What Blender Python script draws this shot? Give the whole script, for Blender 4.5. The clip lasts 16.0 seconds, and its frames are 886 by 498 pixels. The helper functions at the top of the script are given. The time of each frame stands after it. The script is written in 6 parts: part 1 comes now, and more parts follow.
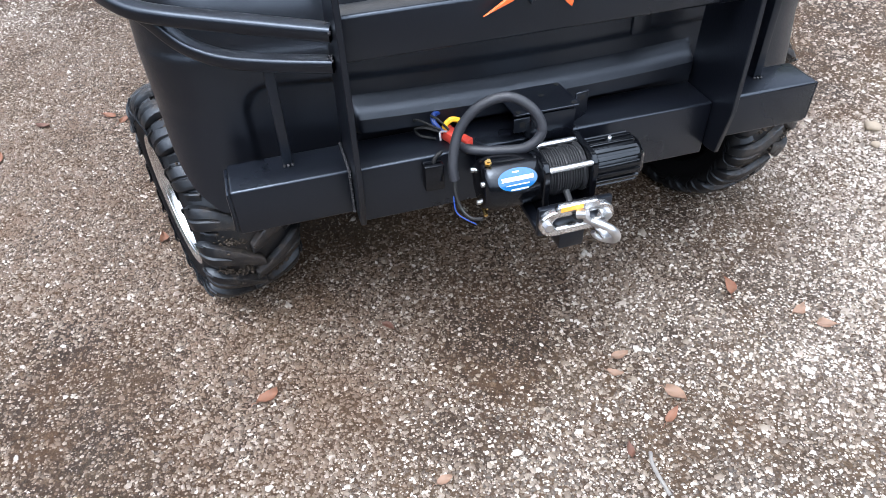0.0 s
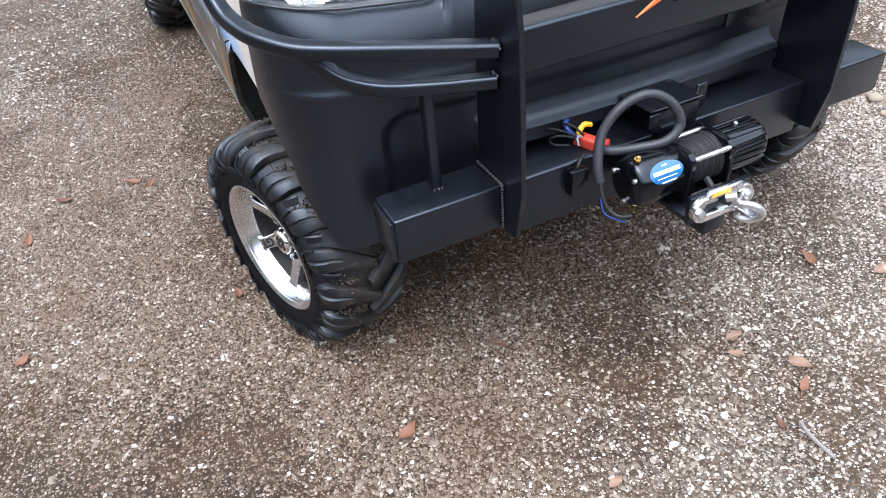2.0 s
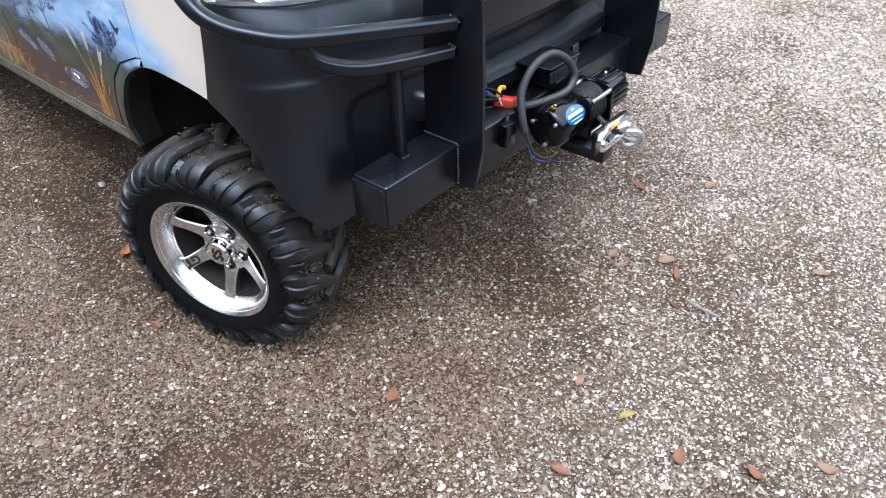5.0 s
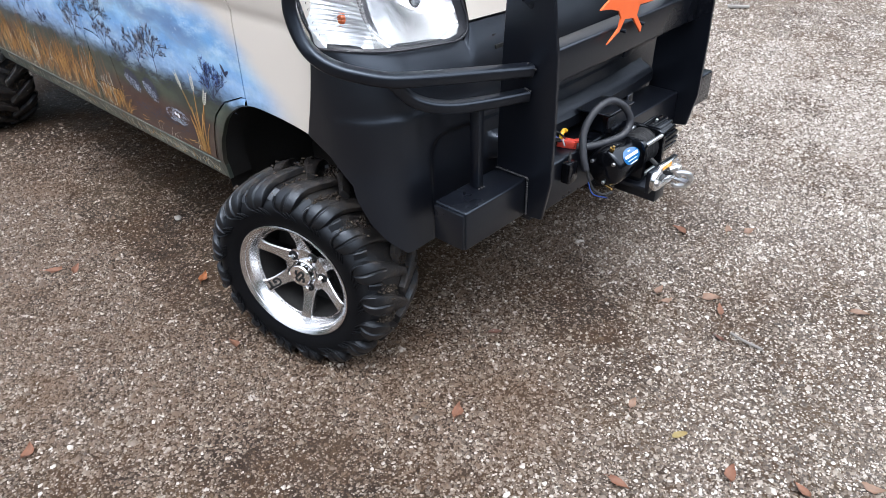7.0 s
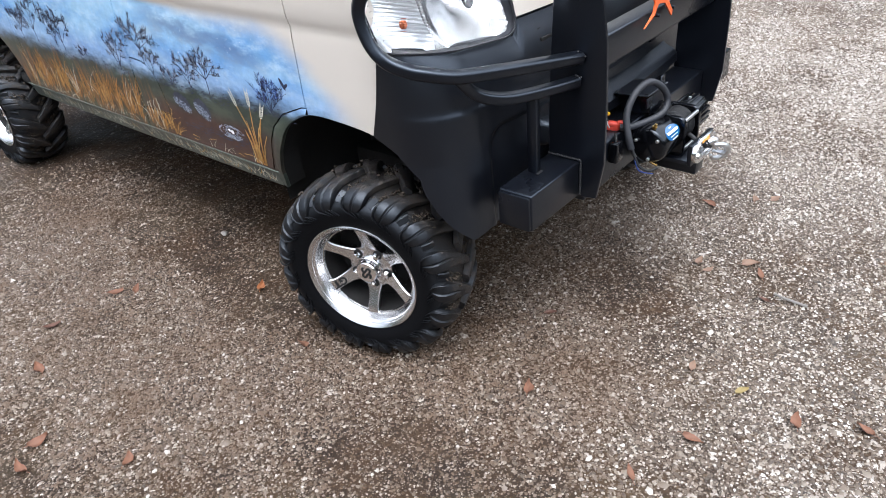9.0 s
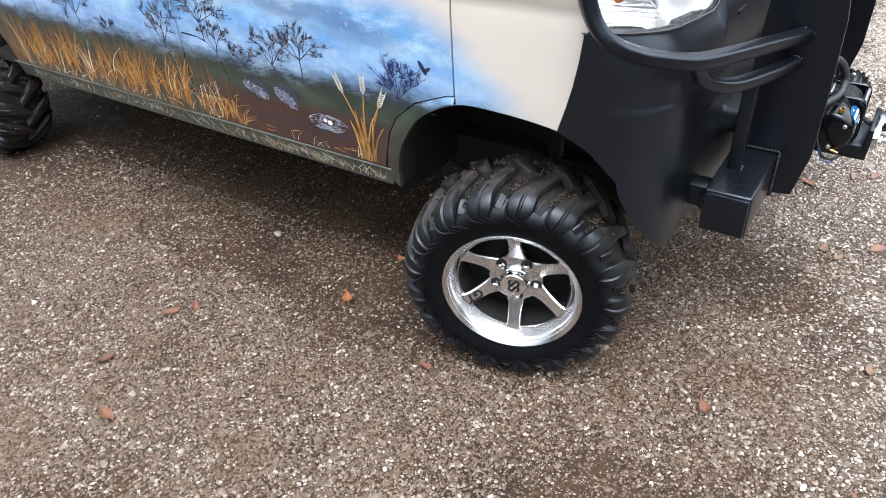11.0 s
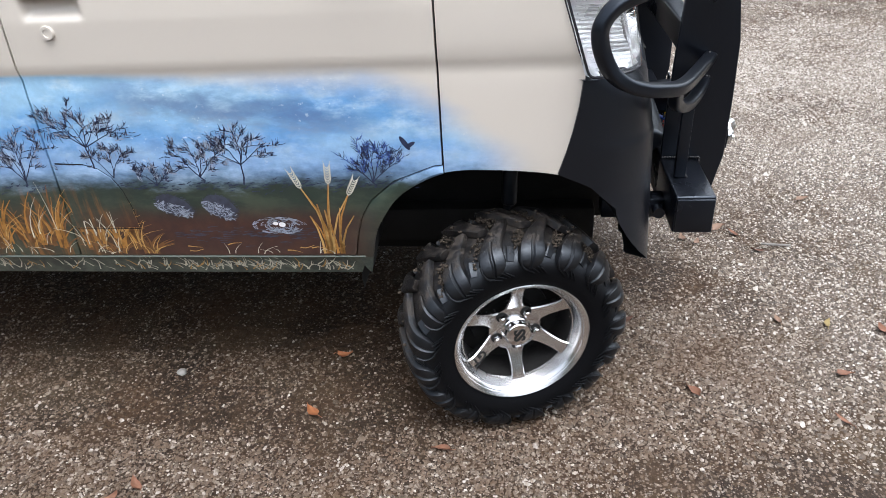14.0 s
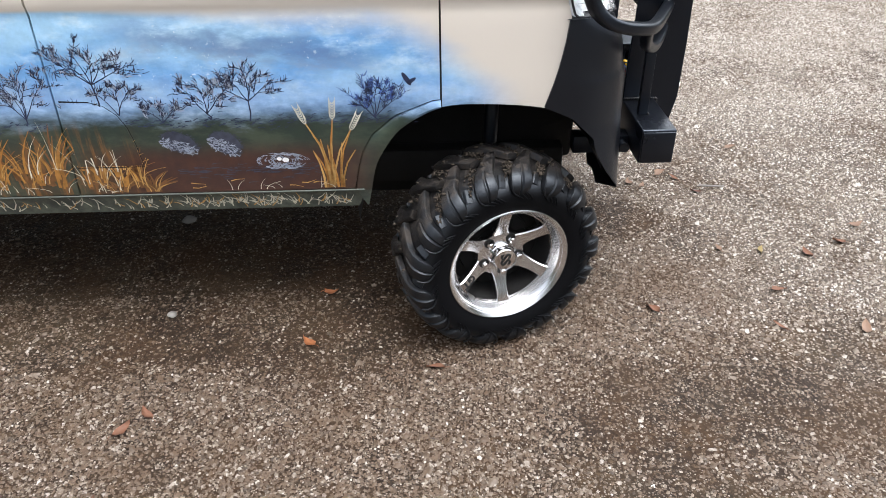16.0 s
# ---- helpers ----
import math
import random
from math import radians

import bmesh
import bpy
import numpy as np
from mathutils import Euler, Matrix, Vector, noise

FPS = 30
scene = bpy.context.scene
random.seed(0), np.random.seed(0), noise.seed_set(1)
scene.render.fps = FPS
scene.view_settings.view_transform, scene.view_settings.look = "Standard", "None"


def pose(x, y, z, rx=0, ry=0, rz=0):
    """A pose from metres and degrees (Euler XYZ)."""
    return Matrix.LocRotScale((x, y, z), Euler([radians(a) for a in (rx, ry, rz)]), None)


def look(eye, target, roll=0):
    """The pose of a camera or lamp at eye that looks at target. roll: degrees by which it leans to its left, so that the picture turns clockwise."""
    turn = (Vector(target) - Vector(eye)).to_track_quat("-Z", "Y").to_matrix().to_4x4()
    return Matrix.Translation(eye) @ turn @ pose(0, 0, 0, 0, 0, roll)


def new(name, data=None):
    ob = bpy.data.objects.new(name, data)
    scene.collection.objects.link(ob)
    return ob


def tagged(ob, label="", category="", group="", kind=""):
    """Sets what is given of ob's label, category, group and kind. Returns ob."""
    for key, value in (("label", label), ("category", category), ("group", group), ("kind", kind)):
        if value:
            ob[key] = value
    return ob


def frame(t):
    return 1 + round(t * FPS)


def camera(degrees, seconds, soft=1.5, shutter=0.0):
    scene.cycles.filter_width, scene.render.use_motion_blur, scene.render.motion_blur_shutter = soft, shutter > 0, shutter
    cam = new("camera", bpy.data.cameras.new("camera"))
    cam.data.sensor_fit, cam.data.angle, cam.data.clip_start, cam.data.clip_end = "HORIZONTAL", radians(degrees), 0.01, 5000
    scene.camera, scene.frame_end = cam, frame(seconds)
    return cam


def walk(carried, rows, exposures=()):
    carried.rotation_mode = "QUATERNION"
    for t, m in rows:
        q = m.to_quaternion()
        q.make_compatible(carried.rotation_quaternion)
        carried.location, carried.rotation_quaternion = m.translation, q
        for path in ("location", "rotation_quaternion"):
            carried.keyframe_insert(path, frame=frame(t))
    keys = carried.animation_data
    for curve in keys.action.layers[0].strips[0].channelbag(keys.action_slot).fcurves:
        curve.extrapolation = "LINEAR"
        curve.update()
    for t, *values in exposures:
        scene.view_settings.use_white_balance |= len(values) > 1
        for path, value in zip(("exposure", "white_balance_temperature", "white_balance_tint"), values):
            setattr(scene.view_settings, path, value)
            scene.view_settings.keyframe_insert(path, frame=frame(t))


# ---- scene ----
cam = camera(64.8, 16.0, 0.5)
PATH = [
    (0, (1.454, -0.448, 1.25), (0.011, -0.063, -0.08), -2.3),
    (0.5, (1.492, -0.515, 1.254), (0.019, -0.144, -0.046), -3.3),
    (1, (1.5, -0.664, 1.262), (0.054, -0.111, -0.004), -4.5),
    (1.5, (1.481, -0.757, 1.265), (0.023, -0.168, 0.031), -5.2),
    (2, (1.337, -0.834, 1.243), (-0.097, -0.242, -0.02), -5.6),
    (2.5, (1.173, -0.924, 1.252), (-0.235, -0.296, -0.023), -5.2),
    (3, (1.084, -1.034, 1.247), (-0.254, -0.223, 0.001), -5.5),
    (3.5, (1.082, -1.083, 1.23), (-0.031, -0.018, -0.046), -2.9),
    (3.7, (1.112, -1.095, 1.218), (0.08, 0.007, -0.094), -1.2),
    (5.8, (1.25, -1.413, 1.274), (0.186, -0.182, 0.111), -1.0),
    (6, (1.239, -1.429, 1.274), (0.183, -0.179, 0.124), -0.3),
    (6.5, (1.237, -1.477, 1.277), (0.136, -0.217, 0.182), -0.4),
    (7, (1.265, -1.494, 1.28), (0.116, -0.277, 0.186), -1.3),
    (7.5, (1.335, -1.487, 1.288), (0.161, -0.322, 0.165), -1.1),
    (8, (1.375, -1.521, 1.3), (0.092, -0.452, 0.201), -3.8),
    (8.5, (1.303, -1.61, 1.301), (0.066, -0.448, 0.242), -2.6),
    (9, (1.211, -1.681, 1.301), (0.064, -0.447, 0.222), -5.9),
    (9.5, (1.119, -1.718, 1.285), (-0.038, -0.505, 0.195), -4.6),
    (9.7, (1.04, -1.704, 1.272), (-0.121, -0.522, 0.153), -5.1),
    (11.8, (0.357, -1.839, 1.301), (-0.39, -0.421, 0.104), -6.6),
    (12, (0.291, -1.819, 1.285), (-0.47, -0.403, 0.095), -10.0),
    (12.5, (0.106, -1.745, 1.288), (-0.473, -0.231, 0.117), -10.2),
    (13, (0.01, -1.739, 1.28), (-0.217, -0.138, 0.103), -8.2),
    (13.5, (-0.013, -1.833, 1.287), (-0.159, -0.195, 0.148), -4.5),
    (14, (-0.009, -1.983, 1.296), (-0.216, -0.291, 0.249), -3.7),
    (14.5, (-0.02, -2.11, 1.318), (-0.281, -0.365, 0.377), -3.4),
    (15, (-0.077, -2.146, 1.316), (-0.247, -0.363, 0.426), -2.8),
    (15.5, (-0.143, -2.159, 1.303), (-0.155, -0.447, 0.268), -1.4),
    (16, (-0.19, -2.17, 1.277), (-0.158, -0.504, 0.172), -0.9),
]
walk(cam, [(t, look(eye, target, roll)) for t, eye, target, roll in PATH], ((0, 1.87, 5720, 8), (1.5, 1.82, 5740, 8), (2.5, 1.95, 5720, 8), (3, 2.07, 5720, 8), (3.7, 1.95, 5720, 8), (6.5, 1.42, 5840, 8), (9.5, 1.48, 5880, 8), (12, 1.71, 6080, 8), (13, 1.54, 6060, 8), (13.5, 1.32, 6040, 8), (14.5, 1.33, 6030, 8), (15, 1.23, 6040, 8), (15.5, 1.22, 6160, 8), (16, 1.42, 6240, 8)))

# ---------------------------------------------------------------- world and light
world = bpy.data.worlds.new("overcast_sky")
scene.world = world
world.use_nodes = True
wn = world.node_tree
sky = wn.nodes.new("ShaderNodeTexSky")
sky.sky_type = "NISHITA"
sky.sun_disc = False
sky.sun_elevation, sky.sun_rotation = radians(70), radians(150)
sky.air_density, sky.dust_density, sky.ozone_density = 1.0, 7.0, 1.0
back = wn.nodes["Background"]
back.inputs["Strength"].default_value = 0.14
grey = wn.nodes.new("ShaderNodeHueSaturation")
grey.inputs["Saturation"].default_value = 0.35
wn.links.new(sky.outputs[0], grey.inputs["Color"])
wn.links.new(grey.outputs[0], back.inputs[0])
sun_data = bpy.data.lights.new("sun", "SUN")
sun_data.energy, sun_data.angle, sun_data.color = 1.1, radians(85), (1.0, 0.98, 0.95)
sun = new("sun", sun_data)
sun.matrix_world = look((2.2, 1.5, 3.6), (0, 0, 0))

# ---------------------------------------------------------------- materials


def mat(name, color, rough=0.5, metal=0.0, bump=0.0, scale=60.0, vary=0.15, coat=0.0, coat_rough=0.06, stain=None, stain_scale=3.0, spec=0.5, tint=None):
    """A principled material with grain, two scales of variation and a fine relief."""
    m = bpy.data.materials.new(name)
    m.use_nodes = True
    nt = m.node_tree
    p = nt.nodes["Principled BSDF"]
    p.inputs["Metallic"].default_value = metal
    p.inputs["Coat Weight"].default_value = coat
    p.inputs["Specular IOR Level"].default_value = spec
    if tint:
        p.inputs["Specular Tint"].default_value = (*tint, 1)
    p.inputs["Coat Roughness"].default_value = coat_rough
    co = nt.nodes.new("ShaderNodeTexCoord")
    fine = nt.nodes.new("ShaderNodeTexNoise")
    fine.inputs["Scale"].default_value, fine.inputs["Detail"].default_value = scale, 5
    big = nt.nodes.new("ShaderNodeTexNoise")
    big.inputs["Scale"].default_value, big.inputs["Detail"].default_value = stain_scale, 4
    for n in (fine, big):
        nt.links.new(co.outputs["Object"], n.inputs["Vector"])
    mix = nt.nodes.new("ShaderNodeMix")
    mix.data_type = "RGBA"
    mix.inputs["A"].default_value = (*[c * (1 - vary) for c in color], 1)
    mix.inputs["B"].default_value = (*[min(1, c * (1 + vary)) for c in color], 1)
    nt.links.new(fine.outputs["Fac"], mix.inputs["Factor"])
    out = mix.outputs["Result"]
    if stain:
        ramp = nt.nodes.new("ShaderNodeMapRange")
        ramp.inputs["From Min"].default_value, ramp.inputs["From Max"].default_value = 0.5, 0.72
        nt.links.new(big.outputs["Fac"], ramp.inputs["Value"])
        mix2 = nt.nodes.new("ShaderNodeMix")
        mix2.data_type = "RGBA"
        mix2.inputs["B"].default_value = (*stain, 1)
        nt.links.new(out, mix2.inputs["A"])
        nt.links.new(ramp.outputs[0], mix2.inputs["Factor"])
        out = mix2.outputs["Result"]
    nt.links.new(out, p.inputs["Base Color"])
    rr = nt.nodes.new("ShaderNodeMapRange")
    rr.inputs["From Min"].default_value, rr.inputs["From Max"].default_value = 0.3, 0.7
    rr.inputs["To Min"].default_value, rr.inputs["To Max"].default_value = max(0.02, rough * 0.8), min(1, rough * 1.2)
    nt.links.new(big.outputs["Fac"], rr.inputs["Value"])
    nt.links.new(rr.outputs[0], p.inputs["Roughness"])
    if bump:
        b = nt.nodes.new("ShaderNodeBump")
        b.inputs["Strength"].default_value, b.inputs["Distance"].default_value = 1.0, bump
        nt.links.new(fine.outputs["Fac"], b.inputs["Height"])
        nt.links.new(b.outputs[0], p.inputs["Normal"])
    return m


class Nodes:
    """Short hand for building node trees."""

    def __init__(self, m):
        self.nt = m.node_tree

    def put(self, kind, **sets):
        n = self.nt.nodes.new(kind)
        if "operation" in sets:
            n.operation, n.use_clamp = sets["operation"], sets.get("use_clamp", False)
        if "interpolation_type" in sets:
            n.interpolation_type = sets["interpolation_type"]
        if "data_type" in sets:
            n.data_type = sets["data_type"]
        if "feature" in sets:
            n.feature = sets["feature"]
        return n

    def wire(self, a, b):
        self.nt.links.new(a, b)

    def value(self, sock, v):
        if isinstance(v, (int, float)):
            sock.default_value = v
        elif isinstance(v, tuple):
            sock.default_value = (*v, 1) if len(v) == 3 and sock.type == "RGBA" else v
        else:
            self.wire(v, sock)

    def maths(self, op, a, b=0.0, clamp=False):
        n = self.put("ShaderNodeMath", operation=op, use_clamp=clamp)
        self.value(n.inputs[0], a)
        self.value(n.inputs[1], b)
        return n.outputs[0]

    def step(self, v, lo, hi, a=0.0, b=1.0):
        n = self.put("ShaderNodeMapRange", interpolation_type="SMOOTHSTEP")
        self.value(n.inputs["Value"], v)
        for key, x in (("From Min", lo), ("From Max", hi), ("To Min", a), ("To Max", b)):
            self.value(n.inputs[key], x)
        return n.outputs[0]

    def mix(self, f, a, b):
        n = self.put("ShaderNodeMix", data_type="RGBA")
        self.value(n.inputs["Factor"], f)
        self.value(n.inputs["A"], a)
        self.value(n.inputs["B"], b)
        return n.outputs["Result"]

    def noise(self, vec, scale, detail=4.0, rough=0.55):
        n = self.put("ShaderNodeTexNoise")
        n.inputs["Scale"].default_value, n.inputs["Detail"].default_value, n.inputs["Roughness"].default_value = scale, detail, rough
        self.wire(vec, n.inputs["Vector"])
        return n.outputs["Fac"]

    def stretch(self, vec, scale, shift=(0, 0, 0)):
        n = self.put("ShaderNodeMapping")
        n.inputs["Scale"].default_value, n.inputs["Location"].default_value = scale, shift
        self.wire(vec, n.inputs["Vector"])
        return n.outputs[0]


def mural_paint():
    """Beige car paint with an airbrushed landscape along the lower doors."""
    m = bpy.data.materials.new("beige_paint_with_airbrushed_mural")
    m.use_nodes = True
    k = Nodes(m)
    p = m.node_tree.nodes["Principled BSDF"]
    co = k.put("ShaderNodeTexCoord").outputs["Object"]
    sep = k.put("ShaderNodeSeparateXYZ")
    k.wire(co, sep.inputs[0])
    x, z = sep.outputs["X"], sep.outputs["Z"]
    n1 = k.noise(k.stretch(co, (1.6, 1, 5)), 2.2, 6)
    n2 = k.noise(k.stretch(co, (3, 1, 7), (3, 0, 1)), 3.5, 7, 0.65)
    n3 = k.noise(co, 26, 5, 0.7)
    beige = k.mix(k.noise(co, 4, 3), (0.570, 0.522, 0.466), (0.600, 0.552, 0.494))
    # sky of the picture: pale cloud, azure, slate
    sky_c = k.mix(k.step(n1, 0.36, 0.62), (0.345, 0.575, 0.80), (0.150, 0.365, 0.70))
    sky_c = k.mix(k.step(n2, 0.46, 0.78, 0, 0.75), sky_c, (0.60, 0.755, 0.86))
    # a long slate cloud, sagging forwards, and thinner wisps
    sag = k.maths("ADD", 0.815, k.maths("MULTIPLY", k.maths("ADD", x, 0.62), -0.13))
    off = k.maths("ADD", k.maths("SUBTRACT", z, sag), k.maths("MULTIPLY", k.maths("SUBTRACT", n2, 0.5), 0.13))
    cloud = k.maths("MULTIPLY", k.step(k.maths("ABSOLUTE", off), 0.052, 0.0), k.step(k.maths("ABSOLUTE", k.maths("ADD", x, 0.58)), 0.36, 0.16))
    cloud = k.maths("MULTIPLY", cloud, k.step(n3, 0.25, 0.6, 0.55, 1.0))
    sky_c = k.mix(k.maths("MULTIPLY", cloud, 0.75), sky_c, (0.105, 0.165, 0.32))
    sky_c = k.mix(k.step(k.noise(k.stretch(co, (2, 1, 9), (7, 0, 4)), 1.6, 5), 0.52, 0.76, 0, 0.45), sky_c, (0.16, 0.24, 0.46))
    dots = k.maths("MULTIPLY", k.step(k.noise(co, 75, 3, 0.7), 0.62, 0.70), k.step(k.noise(co, 5, 3), 0.50, 0.62))
    sky_c = k.mix(k.maths("MULTIPLY", dots, 0.7), sky_c, (0.70, 0.80, 0.86))
    sky_c = k.mix(k.step(z, 0.80, 0.66, 0, 0.55), sky_c, (0.30, 0.43, 0.70))
    # land of the picture
    land = k.mix(k.step(n2, 0.4, 0.65), (0.022, 0.036, 0.027), (0.048, 0.064, 0.043))
    soil = k.maths("MULTIPLY", k.step(k.maths("ABSOLUTE", k.maths("ADD", x, 0.66)), 0.42, 0.22), k.step(z, 0.60, 0.54))
    land = k.mix(soil, land, k.mix(n3, (0.026, 0.012, 0.009), (0.080, 0.034, 0.023)))
    grass = k.maths("MULTIPLY", k.maths("MULTIPLY", k.step(x, -0.82, -1.02), k.step(z, 0.625, 0.54)), k.step(k.noise(k.stretch(co, (5, 1, 1)), 2.4, 4), 0.35, 0.6))
    land = k.mix(k.maths("MULTIPLY", grass, 0.70), land, (0.075, 0.034, 0.011))
    tufts = k.maths("MULTIPLY", k.maths("MULTIPLY", k.step(x, -0.84, -0.98), k.step(z, 0.665, 0.56)), k.step(k.noise(k.stretch(co, (11, 1, 1.3), (2, 0, 5)), 5.0, 4, 0.6), 0.47, 0.66))
    land = k.mix(k.maths("MULTIPLY", tufts, 0.75), land, (0.25, 0.110, 0.027))
    edge = k.maths("ADD", z, k.maths("MULTIPLY", k.maths("SUBTRACT", n2, 0.5), 0.10))
    scene_c = k.mix(k.step(edge, 0.700, 0.622), sky_c, land)
    scene_c = k.mix(k.step(z, 0.4515, 0.4485), scene_c, k.mix(k.step(n3, 0.35, 0.7), (0.034, 0.045, 0.036), (0.098, 0.115, 0.092)))
    # where the picture ends
    wob = k.maths("MULTIPLY", k.maths("SUBTRACT", n1, 0.5), 0.08)
    top = k.step(x, -0.32, 0.15, 0.899, 0.700)
    soft = k.step(x, -1.0, -0.1, 0.010, 0.110)
    high = k.maths("DIVIDE", k.maths("SUBTRACT", k.maths("ADD", top, k.maths("MULTIPLY", wob, k.step(x, -1.0, -0.3))), z), soft, True)
    ahead = k.step(k.maths("ADD", x, wob), 0.07, -0.12)
    cover = k.maths("MULTIPLY", k.step(high, 0.0, 1.0), ahead)
    scene_c = k.mix(k.step(n3, 0.30, 0.70, 0.20, 0.04), scene_c, (0.012, 0.016, 0.03))
    k.wire(k.mix(cover, beige, scene_c), p.inputs["Base Color"])
    p.inputs["Roughness"].default_value = 0.32
    p.inputs["Coat Weight"].default_value, p.inputs["Coat Roughness"].default_value = 0.35, 0.10
    return m


BARE = (0.47, -0.06, 0.17, 0.13)  # x, y and half sizes of a bare patch of mud


def gravel_ground():
    m = bpy.data.materials.new("wet_dirt_with_gravel")
    m.use_nodes = True
    k = Nodes(m)
    p = m.node_tree.nodes["Principled BSDF"]
    co = k.put("ShaderNodeTexCoord").outputs["Object"]
    sep = k.put("ShaderNodeSeparateXYZ")
    k.wire(co, sep.inputs[0])
    big = k.noise(co, 1.1, 5)
    mid = k.noise(co, 5.0, 6, 0.6)
    fine = k.noise(co, 90, 4, 0.7)
    dirt = k.mix(k.step(mid, 0.35, 0.65), (0.0130, 0.0069, 0.0038), (0.041, 0.0230, 0.0122))
    dirt = k.mix(k.step(big, 0.45, 0.65, 0, 0.6), dirt, (0.029, 0.0153, 0.0084))
    dirt = k.mix(k.step(fine, 0.50, 0.68, 0, 0.6), dirt, (0.132, 0.091, 0.058))
    dirt = k.mix(k.step(k.noise(co, 55, 4, 0.6), 0.48, 0.34, 0, 0.7), dirt, (0.012, 0.0068, 0.004))

    dirt = k.mix(k.step(k.noise(k.stretch(co, (1, 1, 1), (5, 2, 0)), 2.3, 5, 0.6), 0.48, 0.66, 0, 0.45), dirt, (0.052, 0.036, 0.020))

    def chips(scale, lo, hi, dense):
        v = k.put("ShaderNodeTexVoronoi", feature="F1")
        v.inputs["Scale"].default_value = scale
        k.wire(co, v.inputs["Vector"])
        sc = k.put("ShaderNodeSeparateColor")
        k.wire(v.outputs["Color"], sc.inputs[0])
        on = k.maths("MULTIPLY", k.step(v.outputs["Distance"], hi, lo), k.maths("LESS_THAN", sc.outputs[0], dense))
        return on, sc.outputs[1], v.outputs["Distance"]

    pale = k.step(k.maths("ADD", k.maths("ADD", sep.outputs["X"], k.maths("MULTIPLY", sep.outputs["Y"], 0.55)), k.maths("MULTIPLY", big, 0.8)), 0.58, 1.45)
    tail = k.step(k.maths("ADD", k.maths("MULTIPLY", k.maths("ADD", sep.outputs["X"], sep.outputs["Y"]), -0.7), k.maths("MULTIPLY", big, 0.9)), 2.1, 3.0, 0.0, 0.6)
    pale = k.maths("MAXIMUM", pale, tail)
    # a bare muddy patch ahead of the van
    far_x, far_y = k.maths("DIVIDE", k.maths("SUBTRACT", sep.outputs["X"], BARE[0]), BARE[2]), k.maths("DIVIDE", k.maths("SUBTRACT", sep.outputs["Y"], BARE[1]), BARE[3])
    gap = k.maths("ADD", k.maths("SQRT", k.maths("ADD", k.maths("POWER", far_x, 2.0), k.maths("POWER", far_y, 2.0))), k.maths("MULTIPLY", k.maths("SUBTRACT", mid, 0.5), 1.2))
    pale = k.maths("MULTIPLY", pale, k.step(gap, 0.7, 1.2))
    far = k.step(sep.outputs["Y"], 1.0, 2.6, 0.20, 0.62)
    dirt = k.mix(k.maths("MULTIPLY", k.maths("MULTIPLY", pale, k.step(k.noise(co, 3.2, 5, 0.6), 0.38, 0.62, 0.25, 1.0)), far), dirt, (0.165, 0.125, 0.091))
    chip_share = k.step(k.noise(k.stretch(co, (1, 1, 1), (1, 8, 0)), 2.7, 5, 0.65), 0.42, 0.62, 0.45, 1.0)
    # fewer stone chips under the van leave the ground darker there
    under_van = k.maths("MULTIPLY", k.maths("MULTIPLY", k.step(k.maths("ADD", sep.outputs["Y"], k.maths("MULTIPLY", mid, 0.30)), -0.76, -0.50), k.step(sep.outputs["Y"], 0.70, 0.50)), k.step(sep.outputs["X"], 0.12, -0.05))
    chip_share = k.maths("MULTIPLY", chip_share, k.maths("SUBTRACT", 1.0, k.maths("MULTIPLY", under_van, 0.7)))
    wet = k.maths("MULTIPLY", k.step(k.noise(k.stretch(co, (1, 1, 1), (4, 4, 0)), 3.0, 5, 0.6), 0.50, 0.64), k.maths("SUBTRACT", 1.0, k.maths("MULTIPLY", pale, 0.6)))
    chip_share = k.maths("MULTIPLY", chip_share, k.maths("SUBTRACT", 1.0, k.maths("MULTIPLY", wet, 0.55)))
    dirt = k.mix(k.maths("MULTIPLY", wet, 0.7), dirt, k.mix(fine, (0.027, 0.0148, 0.0076), (0.062, 0.0375, 0.0205)))
    a, ac, ad = chips(115, 0.34, 0.48, k.maths("MULTIPLY", k.maths("ADD", k.maths("MULTIPLY", pale, 0.55), 0.34), chip_share))
    b, bc, bd = chips(205, 0.36, 0.50, k.maths("MULTIPLY", k.maths("ADD", k.maths("MULTIPLY", pale, 0.22), 0.70), chip_share))
    stone_a = k.mix(k.maths("POWER", ac, 1.3), (0.070, 0.050, 0.037), (0.50, 0.465, 0.425))
    stone_b = k.mix(k.maths("POWER", bc, 1.7), (0.034, 0.023, 0.016), (0.46, 0.42, 0.375))
    # stones stay coated with mud on the brown side
    coat = k.maths("MULTIPLY", k.maths("SUBTRACT", 1.0, pale), 0.45)
    stone_a = k.mix(coat, stone_a, (0.112, 0.064, 0.035))
    stone_b = k.mix(coat, stone_b, (0.080, 0.045, 0.024))
    col = k.mix(b, dirt, stone_b)
    col = k.mix(a, col, stone_a)
    k.wire(col, p.inputs["Base Color"])
    k.wire(k.step(mid, 0.3, 0.7, 0.60, 0.90), p.inputs["Roughness"])
    p.inputs["Specular IOR Level"].default_value = 0.22
    h = k.maths("ADD", k.maths("MULTIPLY", a, k.maths("SUBTRACT", 0.6, ad)), k.maths("MULTIPLY", k.maths("MULTIPLY", b, 0.5), k.maths("SUBTRACT", 0.6, bd)))
    h = k.maths("ADD", h, k.maths("ADD", k.maths("MULTIPLY", fine, 0.45), k.maths("MULTIPLY", k.noise(co, 28, 4, 0.6), 1.4)))
    bmp = k.put("ShaderNodeBump")
    bmp.inputs["Strength"].default_value, bmp.inputs["Distance"].default_value = 1.0, 0.009
    k.wire(h, bmp.inputs["Height"])
